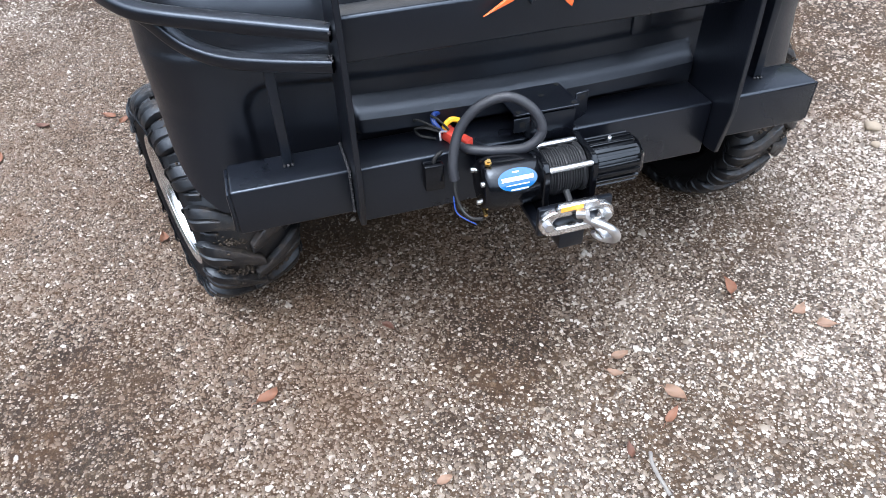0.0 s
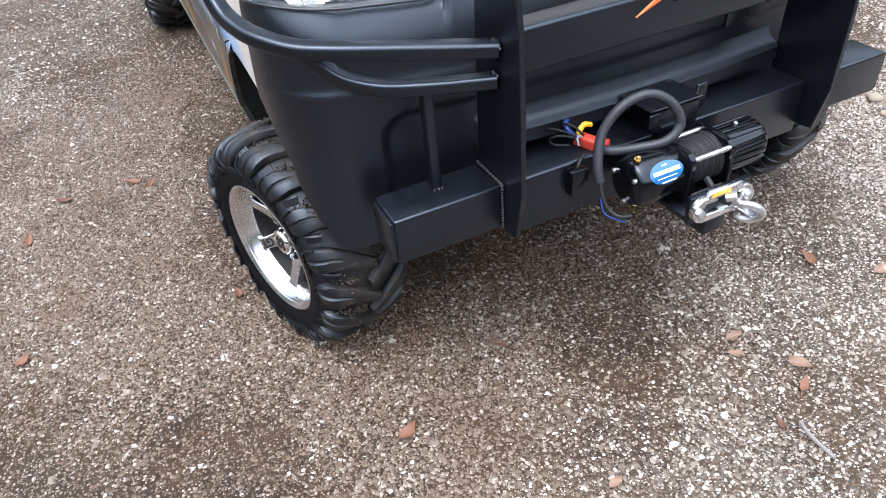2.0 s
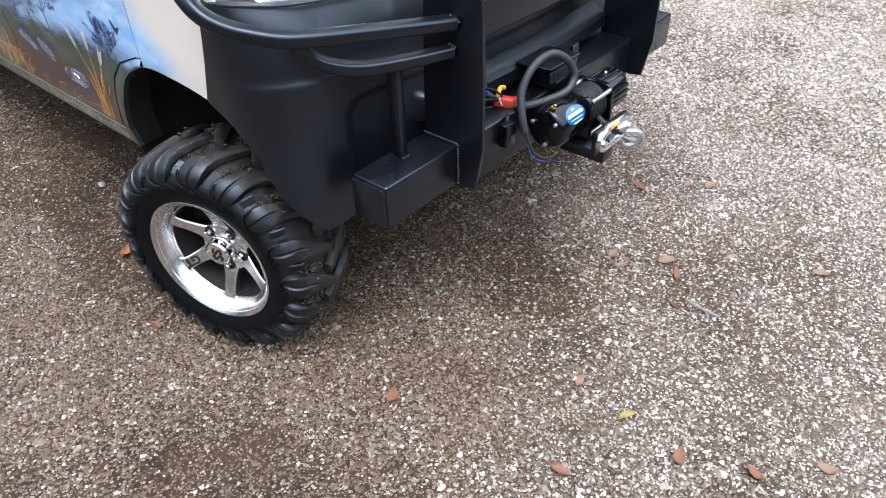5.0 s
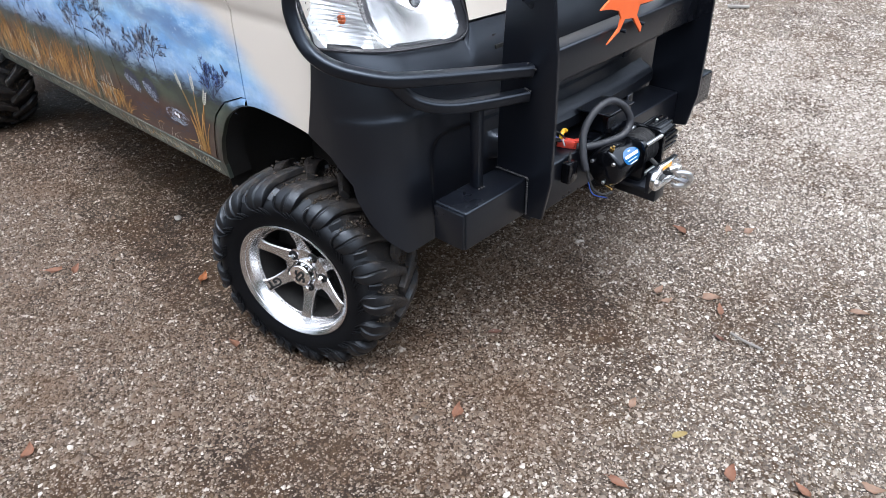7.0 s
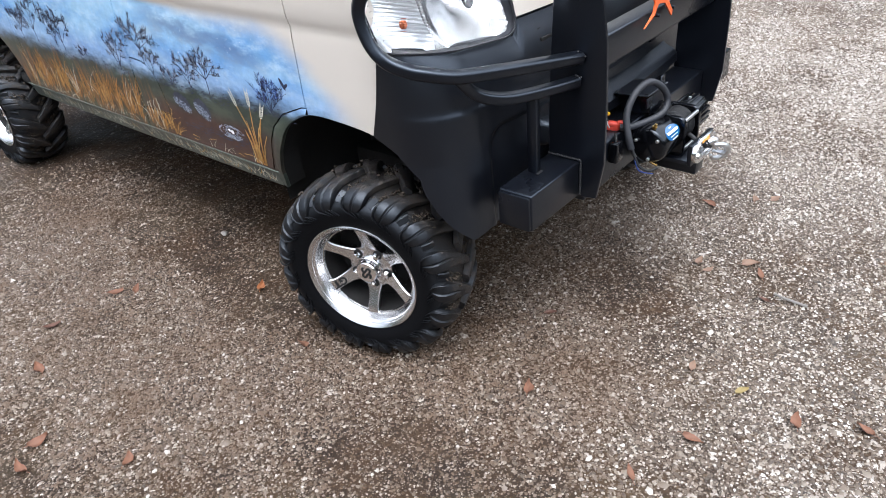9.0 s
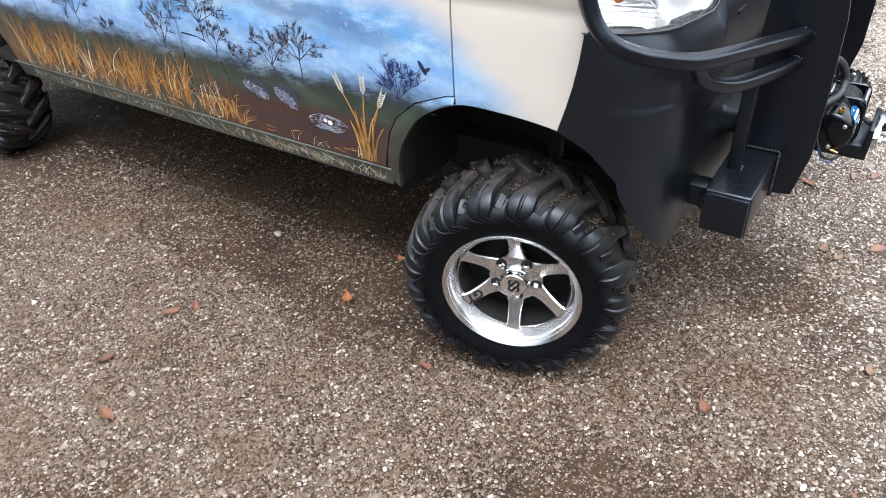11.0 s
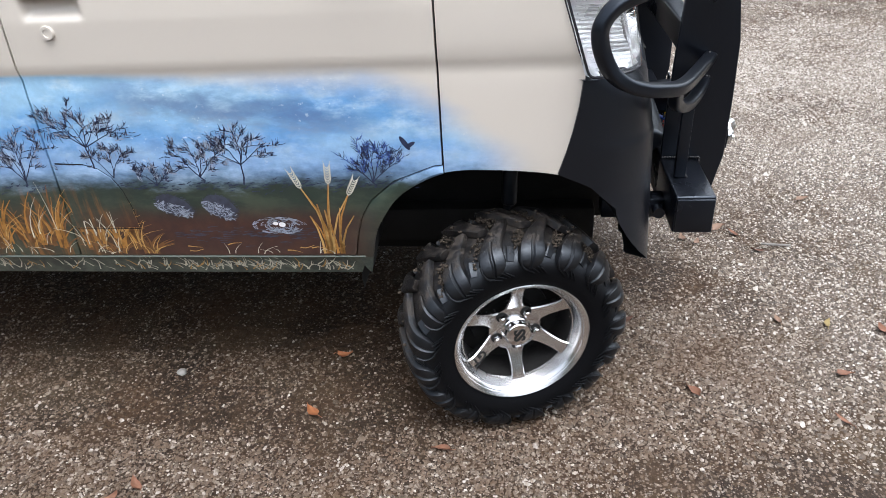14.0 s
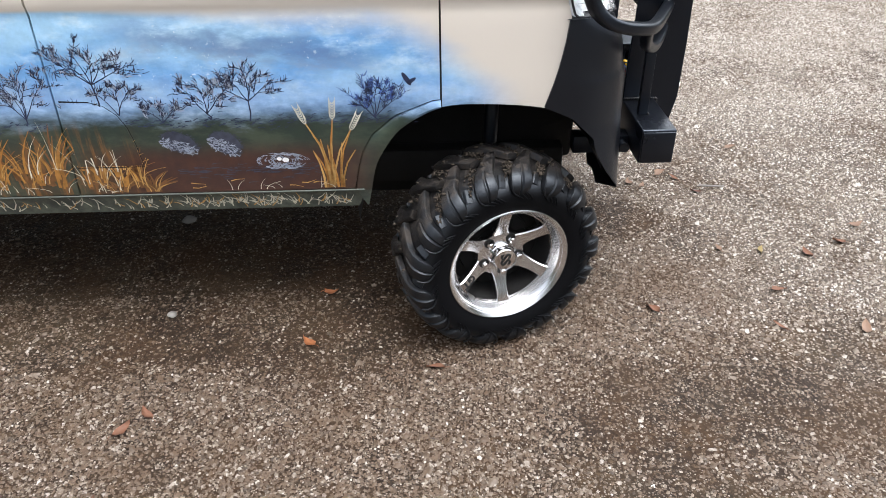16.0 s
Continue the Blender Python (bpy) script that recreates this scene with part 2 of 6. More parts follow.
    k.wire(bmp.outputs[0], p.inputs["Normal"])
    return m


def pebble_stone(name, shades, rough):
    """Crushed stone: each piece takes its own shade."""
    m = bpy.data.materials.new(name)
    m.use_nodes = True
    k = Nodes(m)
    p = m.node_tree.nodes["Principled BSDF"]
    geo = k.put("ShaderNodeNewGeometry")
    ramp = k.put("ShaderNodeValToRGB")
    el = ramp.color_ramp.elements
    while len(el) < len(shades):
        el.new(0.5)
    for i, c in enumerate(shades):
        el[i].position, el[i].color = i / (len(shades) - 1), (*c, 1)
    k.wire(geo.outputs["Random Per Island"], ramp.inputs["Fac"])
    co = k.put("ShaderNodeTexCoord").outputs["Object"]
    sep = k.put("ShaderNodeSeparateXYZ")
    k.wire(co, sep.inputs[0])
    # mud clings to the stones on the van's near side, less so across the yard
    clean = k.step(k.maths("ADD", k.maths("ADD", sep.outputs["X"], k.maths("MULTIPLY", sep.outputs["Y"], 0.55)), k.maths("MULTIPLY", k.noise(co, 2.2, 4), 0.9)), 0.42, 1.50)
    tail = k.step(k.maths("ADD", k.maths("MULTIPLY", k.maths("ADD", sep.outputs["X"], sep.outputs["Y"]), -0.7), k.maths("MULTIPLY", k.noise(co, 1.1, 4), 0.9)), 2.1, 3.0, 0.0, 0.7)
    clean = k.maths("MAXIMUM", clean, tail)
    worn = k.mix(k.step(k.noise(co, 160, 4), 0.35, 0.7, 0, 0.4), ramp.outputs[0], (0.16, 0.125, 0.095))
    muddy = k.step(k.noise(co, 38, 3), 0.30, 0.68, 0.08, 0.88)
    buried = k.maths("MULTIPLY", k.step(k.noise(k.stretch(co, (1, 1, 1), (4, 4, 0)), 3.0, 5, 0.6), 0.50, 0.64, 0.0, 0.85), k.maths("SUBTRACT", 1.0, k.maths("MULTIPLY", clean, 0.6)))
    coated = k.mix(k.maths("MULTIPLY", muddy, k.maths("SUBTRACT", 1.0, clean)), worn, (0.078, 0.0465, 0.0260))
    k.wire(k.mix(k.maths("MULTIPLY", buried, k.step(k.noise(co, 70, 3), 0.36, 0.58, 0.25, 1.0)), coated, (0.074, 0.044, 0.0245)), p.inputs["Base Color"])
    p.inputs["Roughness"].default_value = rough
    return m


def tyre_rubber():
    m = bpy.data.materials.new("black_rubber_with_dried_mud")
    m.use_nodes = True
    k = Nodes(m)
    p = m.node_tree.nodes["Principled BSDF"]
    co = k.put("ShaderNodeTexCoord").outputs["Object"]
    sep = k.put("ShaderNodeSeparateXYZ")
    k.wire(co, sep.inputs[0])
    r = k.maths("SQRT", k.maths("ADD", k.maths("POWER", sep.outputs["X"], 2.0), k.maths("POWER", sep.outputs["Z"], 2.0)))
    n = k.noise(co, 34, 8, 0.75)
    n2 = k.noise(co, 140, 4)
    mud = k.maths("MULTIPLY", k.step(n, 0.44, 0.60, 0.08, 0.72), k.step(k.maths("MULTIPLY", k.step(r, 0.232, 0.264), k.step(sep.outputs["Y"], -0.104, -0.066)), 0.15, 0.85))
    col = k.mix(n2, (0.0022, 0.0022, 0.0025), (0.0045, 0.0045, 0.0054))
    k.wire(k.mix(mud, col, k.mix(k.noise(co, 60, 5, 0.7), (0.010, 0.0074, 0.0055), (0.080, 0.060, 0.043))), p.inputs["Base Color"])
    k.wire(k.maths("ADD", k.maths("MULTIPLY", mud, 0.45), k.step(r, 0.20, 0.235, 0.62, 0.42)), p.inputs["Roughness"])
    k.wire(k.step(r, 0.20, 0.235, 0.10, 0.55), p.inputs["Specular IOR Level"])
    p.inputs["Specular Tint"].default_value = (0.80, 0.88, 1.0, 1)
    b = k.put("ShaderNodeBump")
    b.inputs["Distance"].default_value = 0.0006
    k.wire(k.maths("ADD", n2, k.maths("MULTIPLY", mud, 1.2)), b.inputs["Height"])
    k.wire(b.outputs[0], p.inputs["Normal"])
    return m


def glass(name, tint=(1, 1, 1), rough=0.02, ior=1.35):
    m = bpy.data.materials.new(name)
    m.use_nodes = True
    p = m.node_tree.nodes["Principled BSDF"]
    p.inputs["Base Color"].default_value = (*tint, 1)
    p.inputs["Transmission Weight"].default_value = 1.0
    p.inputs["Roughness"].default_value, p.inputs["IOR"].default_value = rough, ior
    return m


PAINT = mural_paint()
LINER = mat("textured_black_bedliner_paint", (0.0030, 0.0034, 0.0052), 0.37, bump=0.00035, scale=650, vary=0.3, spec=0.68, tint=(0.74, 0.84, 1.0))
STEEL = mat("satin_black_painted_steel", (0.0026, 0.0030, 0.0048), 0.32, bump=0.00025, scale=260, vary=0.3, spec=0.60, tint=(0.72, 0.83, 1.0))
WELD = mat("bare_grey_weld_bead", (0.026, 0.026, 0.029), 0.45, 0.3, bump=0.001, scale=220, vary=0.4)
DARK = mat("matt_black_underbody", (0.002, 0.002, 0.002), 0.9, bump=0.001, vary=0.4, stain=(0.006, 0.005, 0.004))
GAP = mat("dark_panel_gap", (0.003, 0.003, 0.0035), 0.7)
RUBBER = tyre_rubber()
BARREL = mat("dark_cast_aluminium", (0.035, 0.034, 0.034), 0.5, 0.6, bump=0.0003, scale=120, vary=0.3)
MUD = mat("dried_grey_brown_mud", (0.034, 0.024, 0.016), 0.9, bump=0.002, scale=180, vary=0.45, stain=(0.016, 0.012, 0.009), stain_scale=24)
ALLOY = mat("machined_aluminium", (0.65, 0.65, 0.66), 0.24, 1.0, bump=0.00015, scale=300, vary=0.06)
CHROME = mat("bright_chrome", (0.86, 0.86, 0.87), 0.07, 1.0, vary=0.03)
ZINC = mat("zinc_plated_steel", (0.62, 0.63, 0.65), 0.36, 1.0, bump=0.0003, vary=0.12)
CAST = mat("black_powder_coated_casting", (0.0020, 0.0021, 0.0028), 0.17, bump=0.0002, scale=240, spec=0.40, tint=(0.80, 0.88, 1.0))
ROPE = mat("black_synthetic_rope", (0.0045, 0.0048, 0.0065), 0.75, bump=0.0015, scale=320, vary=0.4)
SLEEVE = mat("charcoal_braided_sleeve", (0.015, 0.0165, 0.022), 0.6, bump=0.0004, scale=500, vary=0.35)
RED = mat("red_plastic", (0.45, 0.045, 0.028), 0.35, vary=0.1)
YELLOW = mat("yellow_wire_insulation", (0.75, 0.45, 0.02), 0.4)
BLUE = mat("blue_wire_insulation", (0.012, 0.035, 0.17), 0.4)
LABEL_BLUE = mat("glossy_blue_label", (0.010, 0.085, 0.24), 0.22, coat=0.5)
WHITE = mat("white_print", (0.78, 0.78, 0.78), 0.4, vary=0.04)
ORANGE = mat("orange_powder_coat", (0.72, 0.12, 0.025), 0.38, bump=0.0002, vary=0.08)
ORANGE_LABEL = mat("orange_warning_label", (0.85, 0.38, 0.05), 0.4)
LENS = glass("clear_headlight_plastic", (1, 1, 1), 0.0, 1.12)
WINDOW = glass("tinted_window_glass", (0.05, 0.055, 0.06), 0.02, 1.45)
REFLECTOR = mat("headlight_reflector", (0.80, 0.81, 0.83), 0.25, 0.78, bump=0.0002, scale=45, vary=0.05)
LAMP_GREY = mat("satin_grey_reflector", (0.62, 0.64, 0.67), 0.33, 0.58, bump=0.0002, scale=45, vary=0.1)
AMBER = mat("amber_bulb", (0.42, 0.10, 0.035), 0.15)
BEZEL = mat("dark_grey_lamp_bezel", (0.022, 0.023, 0.028), 0.25, vary=0.1)
GREYTRIM = mat("silver_grey_plastic", (0.24, 0.24, 0.25), 0.35)
P_STRAW = mat("straw_brush_paint", (0.42, 0.25, 0.085), 0.4, scale=70, vary=0.6)
P_ORANGE = mat("ochre_brush_paint", (0.32, 0.152, 0.036), 0.4, scale=70, vary=0.65)
P_RUST = mat("umber_brush_paint", (0.150, 0.072, 0.028), 0.4, scale=70, vary=0.5)
P_PALE = mat("cream_brush_paint", (0.52, 0.51, 0.43), 0.4, scale=80, vary=0.55)
P_DARK = mat("indigo_black_brush_paint", (0.022, 0.031, 0.070), 0.4, scale=90, vary=0.7)
P_BLUE = mat("blue_brush_paint", (0.06, 0.12, 0.40), 0.4, scale=30, vary=0.4)
P_GREY = mat("grey_white_brush_paint", (0.28, 0.32, 0.40), 0.4, scale=60, vary=0.5)
P_SLATE = mat("slate_brush_paint", (0.040, 0.045, 0.068), 0.4, scale=60, vary=0.6)
LEAF = mat("dry_leaf", (0.145, 0.064, 0.036), 0.75, bump=0.001, scale=60, vary=0.4, stain=(0.10, 0.036, 0.018), stain_scale=30)
LEAF_PALE = mat("bleached_dry_leaf", (0.175, 0.108, 0.073), 0.75, bump=0.001, scale=60, vary=0.35, stain=(0.15, 0.082, 0.050), stain_scale=30)
LEAF_YELLOW = mat("faded_yellow_leaf", (0.20, 0.150, 0.055), 0.7, bump=0.001, scale=60, vary=0.4)
LEAF_ORANGE = mat("orange_dry_leaf", (0.27, 0.098, 0.034), 0.7, bump=0.001, scale=60, vary=0.45, stain=(0.13, 0.045, 0.02), stain_scale=40)
LEAF_DARK = mat("dark_dry_leaf", (0.085, 0.036, 0.022), 0.65, bump=0.001, scale=50, vary=0.35)
STONE = mat("pale_stone", (0.25, 0.24, 0.225), 0.75, bump=0.002, scale=40, vary=0.2)
STONE_TAN = mat("tan_stone", (0.22, 0.18, 0.135), 0.75, bump=0.002, scale=40, vary=0.25)
TWIG = mat("weathered_grey_twig", (0.17, 0.16, 0.15), 0.8, bump=0.002, scale=90, vary=0.3)
BRONZE = mat("bronze_painted_alloy", (0.42, 0.25, 0.10), 0.35, 0.6)
SILL_GLINT = mat("pale_green_sill_highlight", (0.095, 0.112, 0.098), 0.4, scale=40, vary=0.5)
SKY_SCREEN = mat("dark_green_sky_screen", (0.035, 0.045, 0.028), 0.9, scale=2.5, vary=0.6)
GROUND = gravel_ground()
PEBBLES = pebble_stone("crushed_limestone", [(0.020, 0.014, 0.010), (0.041, 0.028, 0.019), (0.074, 0.054, 0.039), (0.118, 0.092, 0.070), (0.178, 0.149, 0.120), (0.27, 0.240, 0.205), (0.40, 0.372, 0.335), (0.55, 0.527, 0.495)], 0.55)

FAR_STONE = pebble_stone("weathered_grey_gravel", [(0.080, 0.064, 0.051), (0.145, 0.122, 0.102), (0.205, 0.178, 0.152), (0.26, 0.232, 0.202), (0.33, 0.300, 0.268), (0.43, 0.400, 0.365)], 0.7)
GRIT = pebble_stone("brown_and_grey_grit", [(0.010, 0.0056, 0.0034), (0.015, 0.0088, 0.0054), (0.024, 0.0145, 0.0090), (0.037, 0.0235, 0.0150), (0.056, 0.038, 0.026), (0.092, 0.070, 0.051), (0.19, 0.156, 0.120), (0.42, 0.388, 0.345)], 0.55)

# ---------------------------------------------------------------- mesh helpers
YC = 0.035  # the van's centre line


def data_of(name, verts, faces, material, smooth=40):
    me = bpy.data.meshes.new(name)
    me.from_pydata([tuple(v) for v in verts], [], faces)
    me.update()
    bm = bmesh.new()
    bm.from_mesh(me)
    bmesh.ops.remove_doubles(bm, verts=bm.verts, dist=1e-6)
    bmesh.ops.recalc_face_normals(bm, faces=bm.faces)
    bm.to_mesh(me)
    bm.free()
    me.materials.append(material)
    if smooth:
        me.shade_smooth()
        me.set_sharp_from_angle(angle=radians(smooth))
    return me


def part(name, geo, material, parent=None, label="", smooth=40):
    """One mesh object from (verts, faces), under a thing or a part."""
    ob = new(name, data_of(name, geo[0], geo[1], material, smooth))
    ob.parent = parent
    return tagged(ob, label)


def thing(name, label, category, group="", m=None):
    ob = new(name)
    ob.empty_display_size = 0.1
    if m is not None:
        ob.matrix_basis = m
    return tagged(ob, label, category, group)


def merge(*geos):
    vs, fs = [], []
    for v, f in geos:
        n = len(vs)
        vs += [tuple(p) for p in v]
        fs += [tuple(i + n for i in q) for q in f]
    return vs, fs


def moved(geo, m):
    return [tuple(m @ Vector(v)) for v in geo[0]], geo[1]


def mirrored(geo):
    """To the van's other side."""
    return [(x, 2 * YC - y, z) for x, y, z in geo[0]], [tuple(reversed(f)) for f in geo[1]]


def box(x0, x1, y0, y1, z0, z1, bevel=0.003, seg=2):
    bm = bmesh.new()
    bmesh.ops.create_cube(bm, size=1)
    for v in bm.verts:
        v.co = Vector(((x0 + x1) / 2 + v.co.x * (x1 - x0), (y0 + y1) / 2 + v.co.y * (y1 - y0), (z0 + z1) / 2 + v.co.z * (z1 - z0)))
    if bevel:
        bmesh.ops.bevel(bm, geom=bm.edges[:], offset=bevel, segments=seg, profile=0.5, affect="EDGES")
    bm.verts.index_update()
    geo = [tuple(v.co) for v in bm.verts], [tuple(v.index for v in f.verts) for f in bm.faces]
    bm.free()
    return geo


def prism(outline, axis, a, b, bevel=0.002):
    """A flat plate: an outline of 2D points pushed from a to b along an axis."""
    def at(p, d):
        return {"x": (d, p[0], p[1]), "y": (p[0], d, p[1]), "z": (p[0], p[1], d)}[axis]
    bm = bmesh.new()
    lo = [bm.verts.new(at(p, a)) for p in outline]
    hi = [bm.verts.new(at(p, b)) for p in outline]
    n = len(outline)
    bm.faces.new(lo)
    bm.faces.new(list(reversed(hi)))
    for i in range(n):
        bm.faces.new((lo[i], hi[i], hi[(i + 1) % n], lo[(i + 1) % n]))
    bmesh.ops.recalc_face_normals(bm, faces=bm.faces)
    if bevel:
        bmesh.ops.bevel(bm, geom=bm.edges[:], offset=bevel, segments=1, affect="EDGES", clamp_overlap=True)
    bm.verts.index_update()
    geo = [tuple(v.co) for v in bm.verts], [tuple(v.index for v in f.verts) for f in bm.faces]
    bm.free()
    return geo


def grid(rows, close=False):
    """Quads over rows of points."""
    w = len(rows[0])
    vs = [p for r in rows for p in r]
    fs = []
    for i in range(len(rows) - 1):
        for j in range(w if close else w - 1):
            k = (j + 1) % w
            fs.append((i * w + j, i * w + k, (i + 1) * w + k, (i + 1) * w + j))
    return vs, fs


def sweep(points, shape, up=(0, 0, 1), caps=True):
    """A bar along points; shape: its cross-section as (side, up) offsets. The section may have one scale a point as a third value of the point."""
    pts = [Vector(p[:3]) for p in points]
    rows = []
    up = Vector(up)
    for i, p in enumerate(pts):
        d = (pts[min(i + 1, len(pts) - 1)] - pts[max(i - 1, 0)]).normalized()
        side = d.cross(up)
        if side.length < 1e-4:
            side = d.cross(Vector((1, 0, 0)))
        side.normalize()
        u = side.cross(d).normalized()
        s = points[i][3] if len(points[i]) > 3 else 1
        rows.append([p + side * a * s + u * b * s for a, b in shape])
    vs, fs = grid(rows, True)
    if caps:
        n = len(shape)
        fs.append(tuple(range(n)))
        fs.append(tuple(range(len(vs) - 1, len(vs) - n - 1, -1)))
    return vs, fs


def ring(r, n=10):
    return [(r * math.cos(2 * math.pi * i / n), r * math.sin(2 * math.pi * i / n)) for i in range(n)]


def square(w, h, c=0.004):
    w, h = w / 2, h / 2
    return [(-w + c, -h), (w - c, -h), (w, -h + c), (w, h - c), (w - c, h), (-w + c, h), (-w, h - c), (-w, -h + c)]


def tube_section(w, h, r=0.008, n=4):
    """A square tube with rolled corners."""
    out = []
    for sx, sy, a0 in ((1, 1, 0), (-1, 1, 90), (-1, -1, 180), (1, -1, 270)):
        out += [(sx * (w / 2 - r) + r * math.cos(radians(a0 + 90 * k / n)), sy * (h / 2 - r) + r * math.sin(radians(a0 + 90 * k / n))) for k in range(n + 1)]
    return out


def smooth_path(points, n=6):
    """Catmull-Rom through points."""
    p = [Vector(q) for q in points]
    p = [2 * p[0] - p[1]] + p + [2 * p[-1] - p[-2]]
    out = []
    for i in range(1, len(p) - 2):
        for j in range(n):
            t = j / n
            out.append(0.5 * (2 * p[i] + (p[i + 1] - p[i - 1]) * t + (2 * p[i - 1] - 5 * p[i] + 4 * p[i + 1] - p[i + 2]) * t * t + (3 * p[i] - p[i - 1] - 3 * p[i + 1] + p[i + 2]) * t ** 3))
    return [tuple(q) for q in out + [p[-2]]]


def lathe(profile, n=48, axis="y"):
    """profile: (r, along) pairs, turned about an axis through the origin."""
    rows = []
    for i in range(n):
        a = 2 * math.pi * i / n
        rows.append([(r * math.cos(a), h, r * math.sin(a)) if axis == "y" else (r * math.cos(a), r * math.sin(a), h) for r, h in profile])
    rows.append(rows[0])
    return grid(rows)


def cyl(p0, p1, r, n=16, bevel=0.0):
    p0, p1 = Vector(p0), Vector(p1)
    d = p1 - p0
    if not bevel:
        return sweep([p0, p1], ring(r, n), up=(0.3, 0.2, 0.9))
    e = d.normalized() * bevel
    k = (r - bevel) / r
    return sweep([(*p0, k), (*(p0 + e), 1), (*(p1 - e), 1), (*p1, k)], ring(r, n), up=(0.3, 0.2, 0.9))

# ---------------------------------------------------------------- ground: one sheet to the horizon


def sheet_lines(lo, hi, step, far):
    mid = list(np.arange(lo, hi + step / 2, step))
    out, d = [], step
    p = hi
    while p < far:
        d *= 1.35
        p += d
        out.append(p)
    return [lo - (q - hi) for q in reversed(out)] + mid + out


def ground_height(x, y):
    h = 0.006 * (noise.noise((x * 2.1, y * 2.1, 0.3))) + 0.004 * noise.noise((x * 7, y * 7, 2.3)) - 0.004
    return h if abs(x) < 8 and abs(y) < 9 else -0.004


GX, GY = sheet_lines(-2.8, 2.6, 0.05, 900), sheet_lines(-2.4, 2.8, 0.05, 900)
rows = [[(x, y, ground_height(x, y)) for x in GX] for y in GY]
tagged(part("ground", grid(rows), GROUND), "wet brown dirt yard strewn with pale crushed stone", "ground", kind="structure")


# dark ring far round the yard, out of sight, added to block the low sky
ring_pts = []
for k in range(121):
    a = 2 * math.pi * k / 120
    r = 17 + 1.5 * math.sin(5 * a)
    top = 5.5 + 1.2 * noise.noise((6 * math.cos(a), 6 * math.sin(a), 0)) + 0.5 * noise.noise((20 * math.cos(a), 20 * math.sin(a), 3))
    ring_pts.append([(r * math.cos(a), r * math.sin(a), -0.1), (r * math.cos(a), r * math.sin(a), top * 0.6), ((r + 1.2) * math.cos(a), (r + 1.2) * math.sin(a), top)])
tagged(part("backdrop", grid(ring_pts), SKY_SCREEN), "unseen dark green screen round the yard, added to block low sky", "backdrop", kind="structure")


def patches(x, y, step, seed):
    """Smooth random patches, 0..1, about a step across."""
    lattice = np.random.default_rng(seed).uniform(0, 1, (64, 64))
    u, v = x / step + 200.0, y / step + 200.0
    i, j = np.floor(u).astype(int), np.floor(v).astype(int)
    a, b = u - i, v - j
    a, b = a * a * (3 - 2 * a), b * b * (3 - 2 * b)
    i0, i1, j0, j1 = i % 64, (i + 1) % 64, j % 64, (j + 1) % 64
    return (lattice[i0, j0] * (1 - a) + lattice[i1, j0] * a) * (1 - b) + (lattice[i0, j1] * (1 - a) + lattice[i1, j1] * a) * b


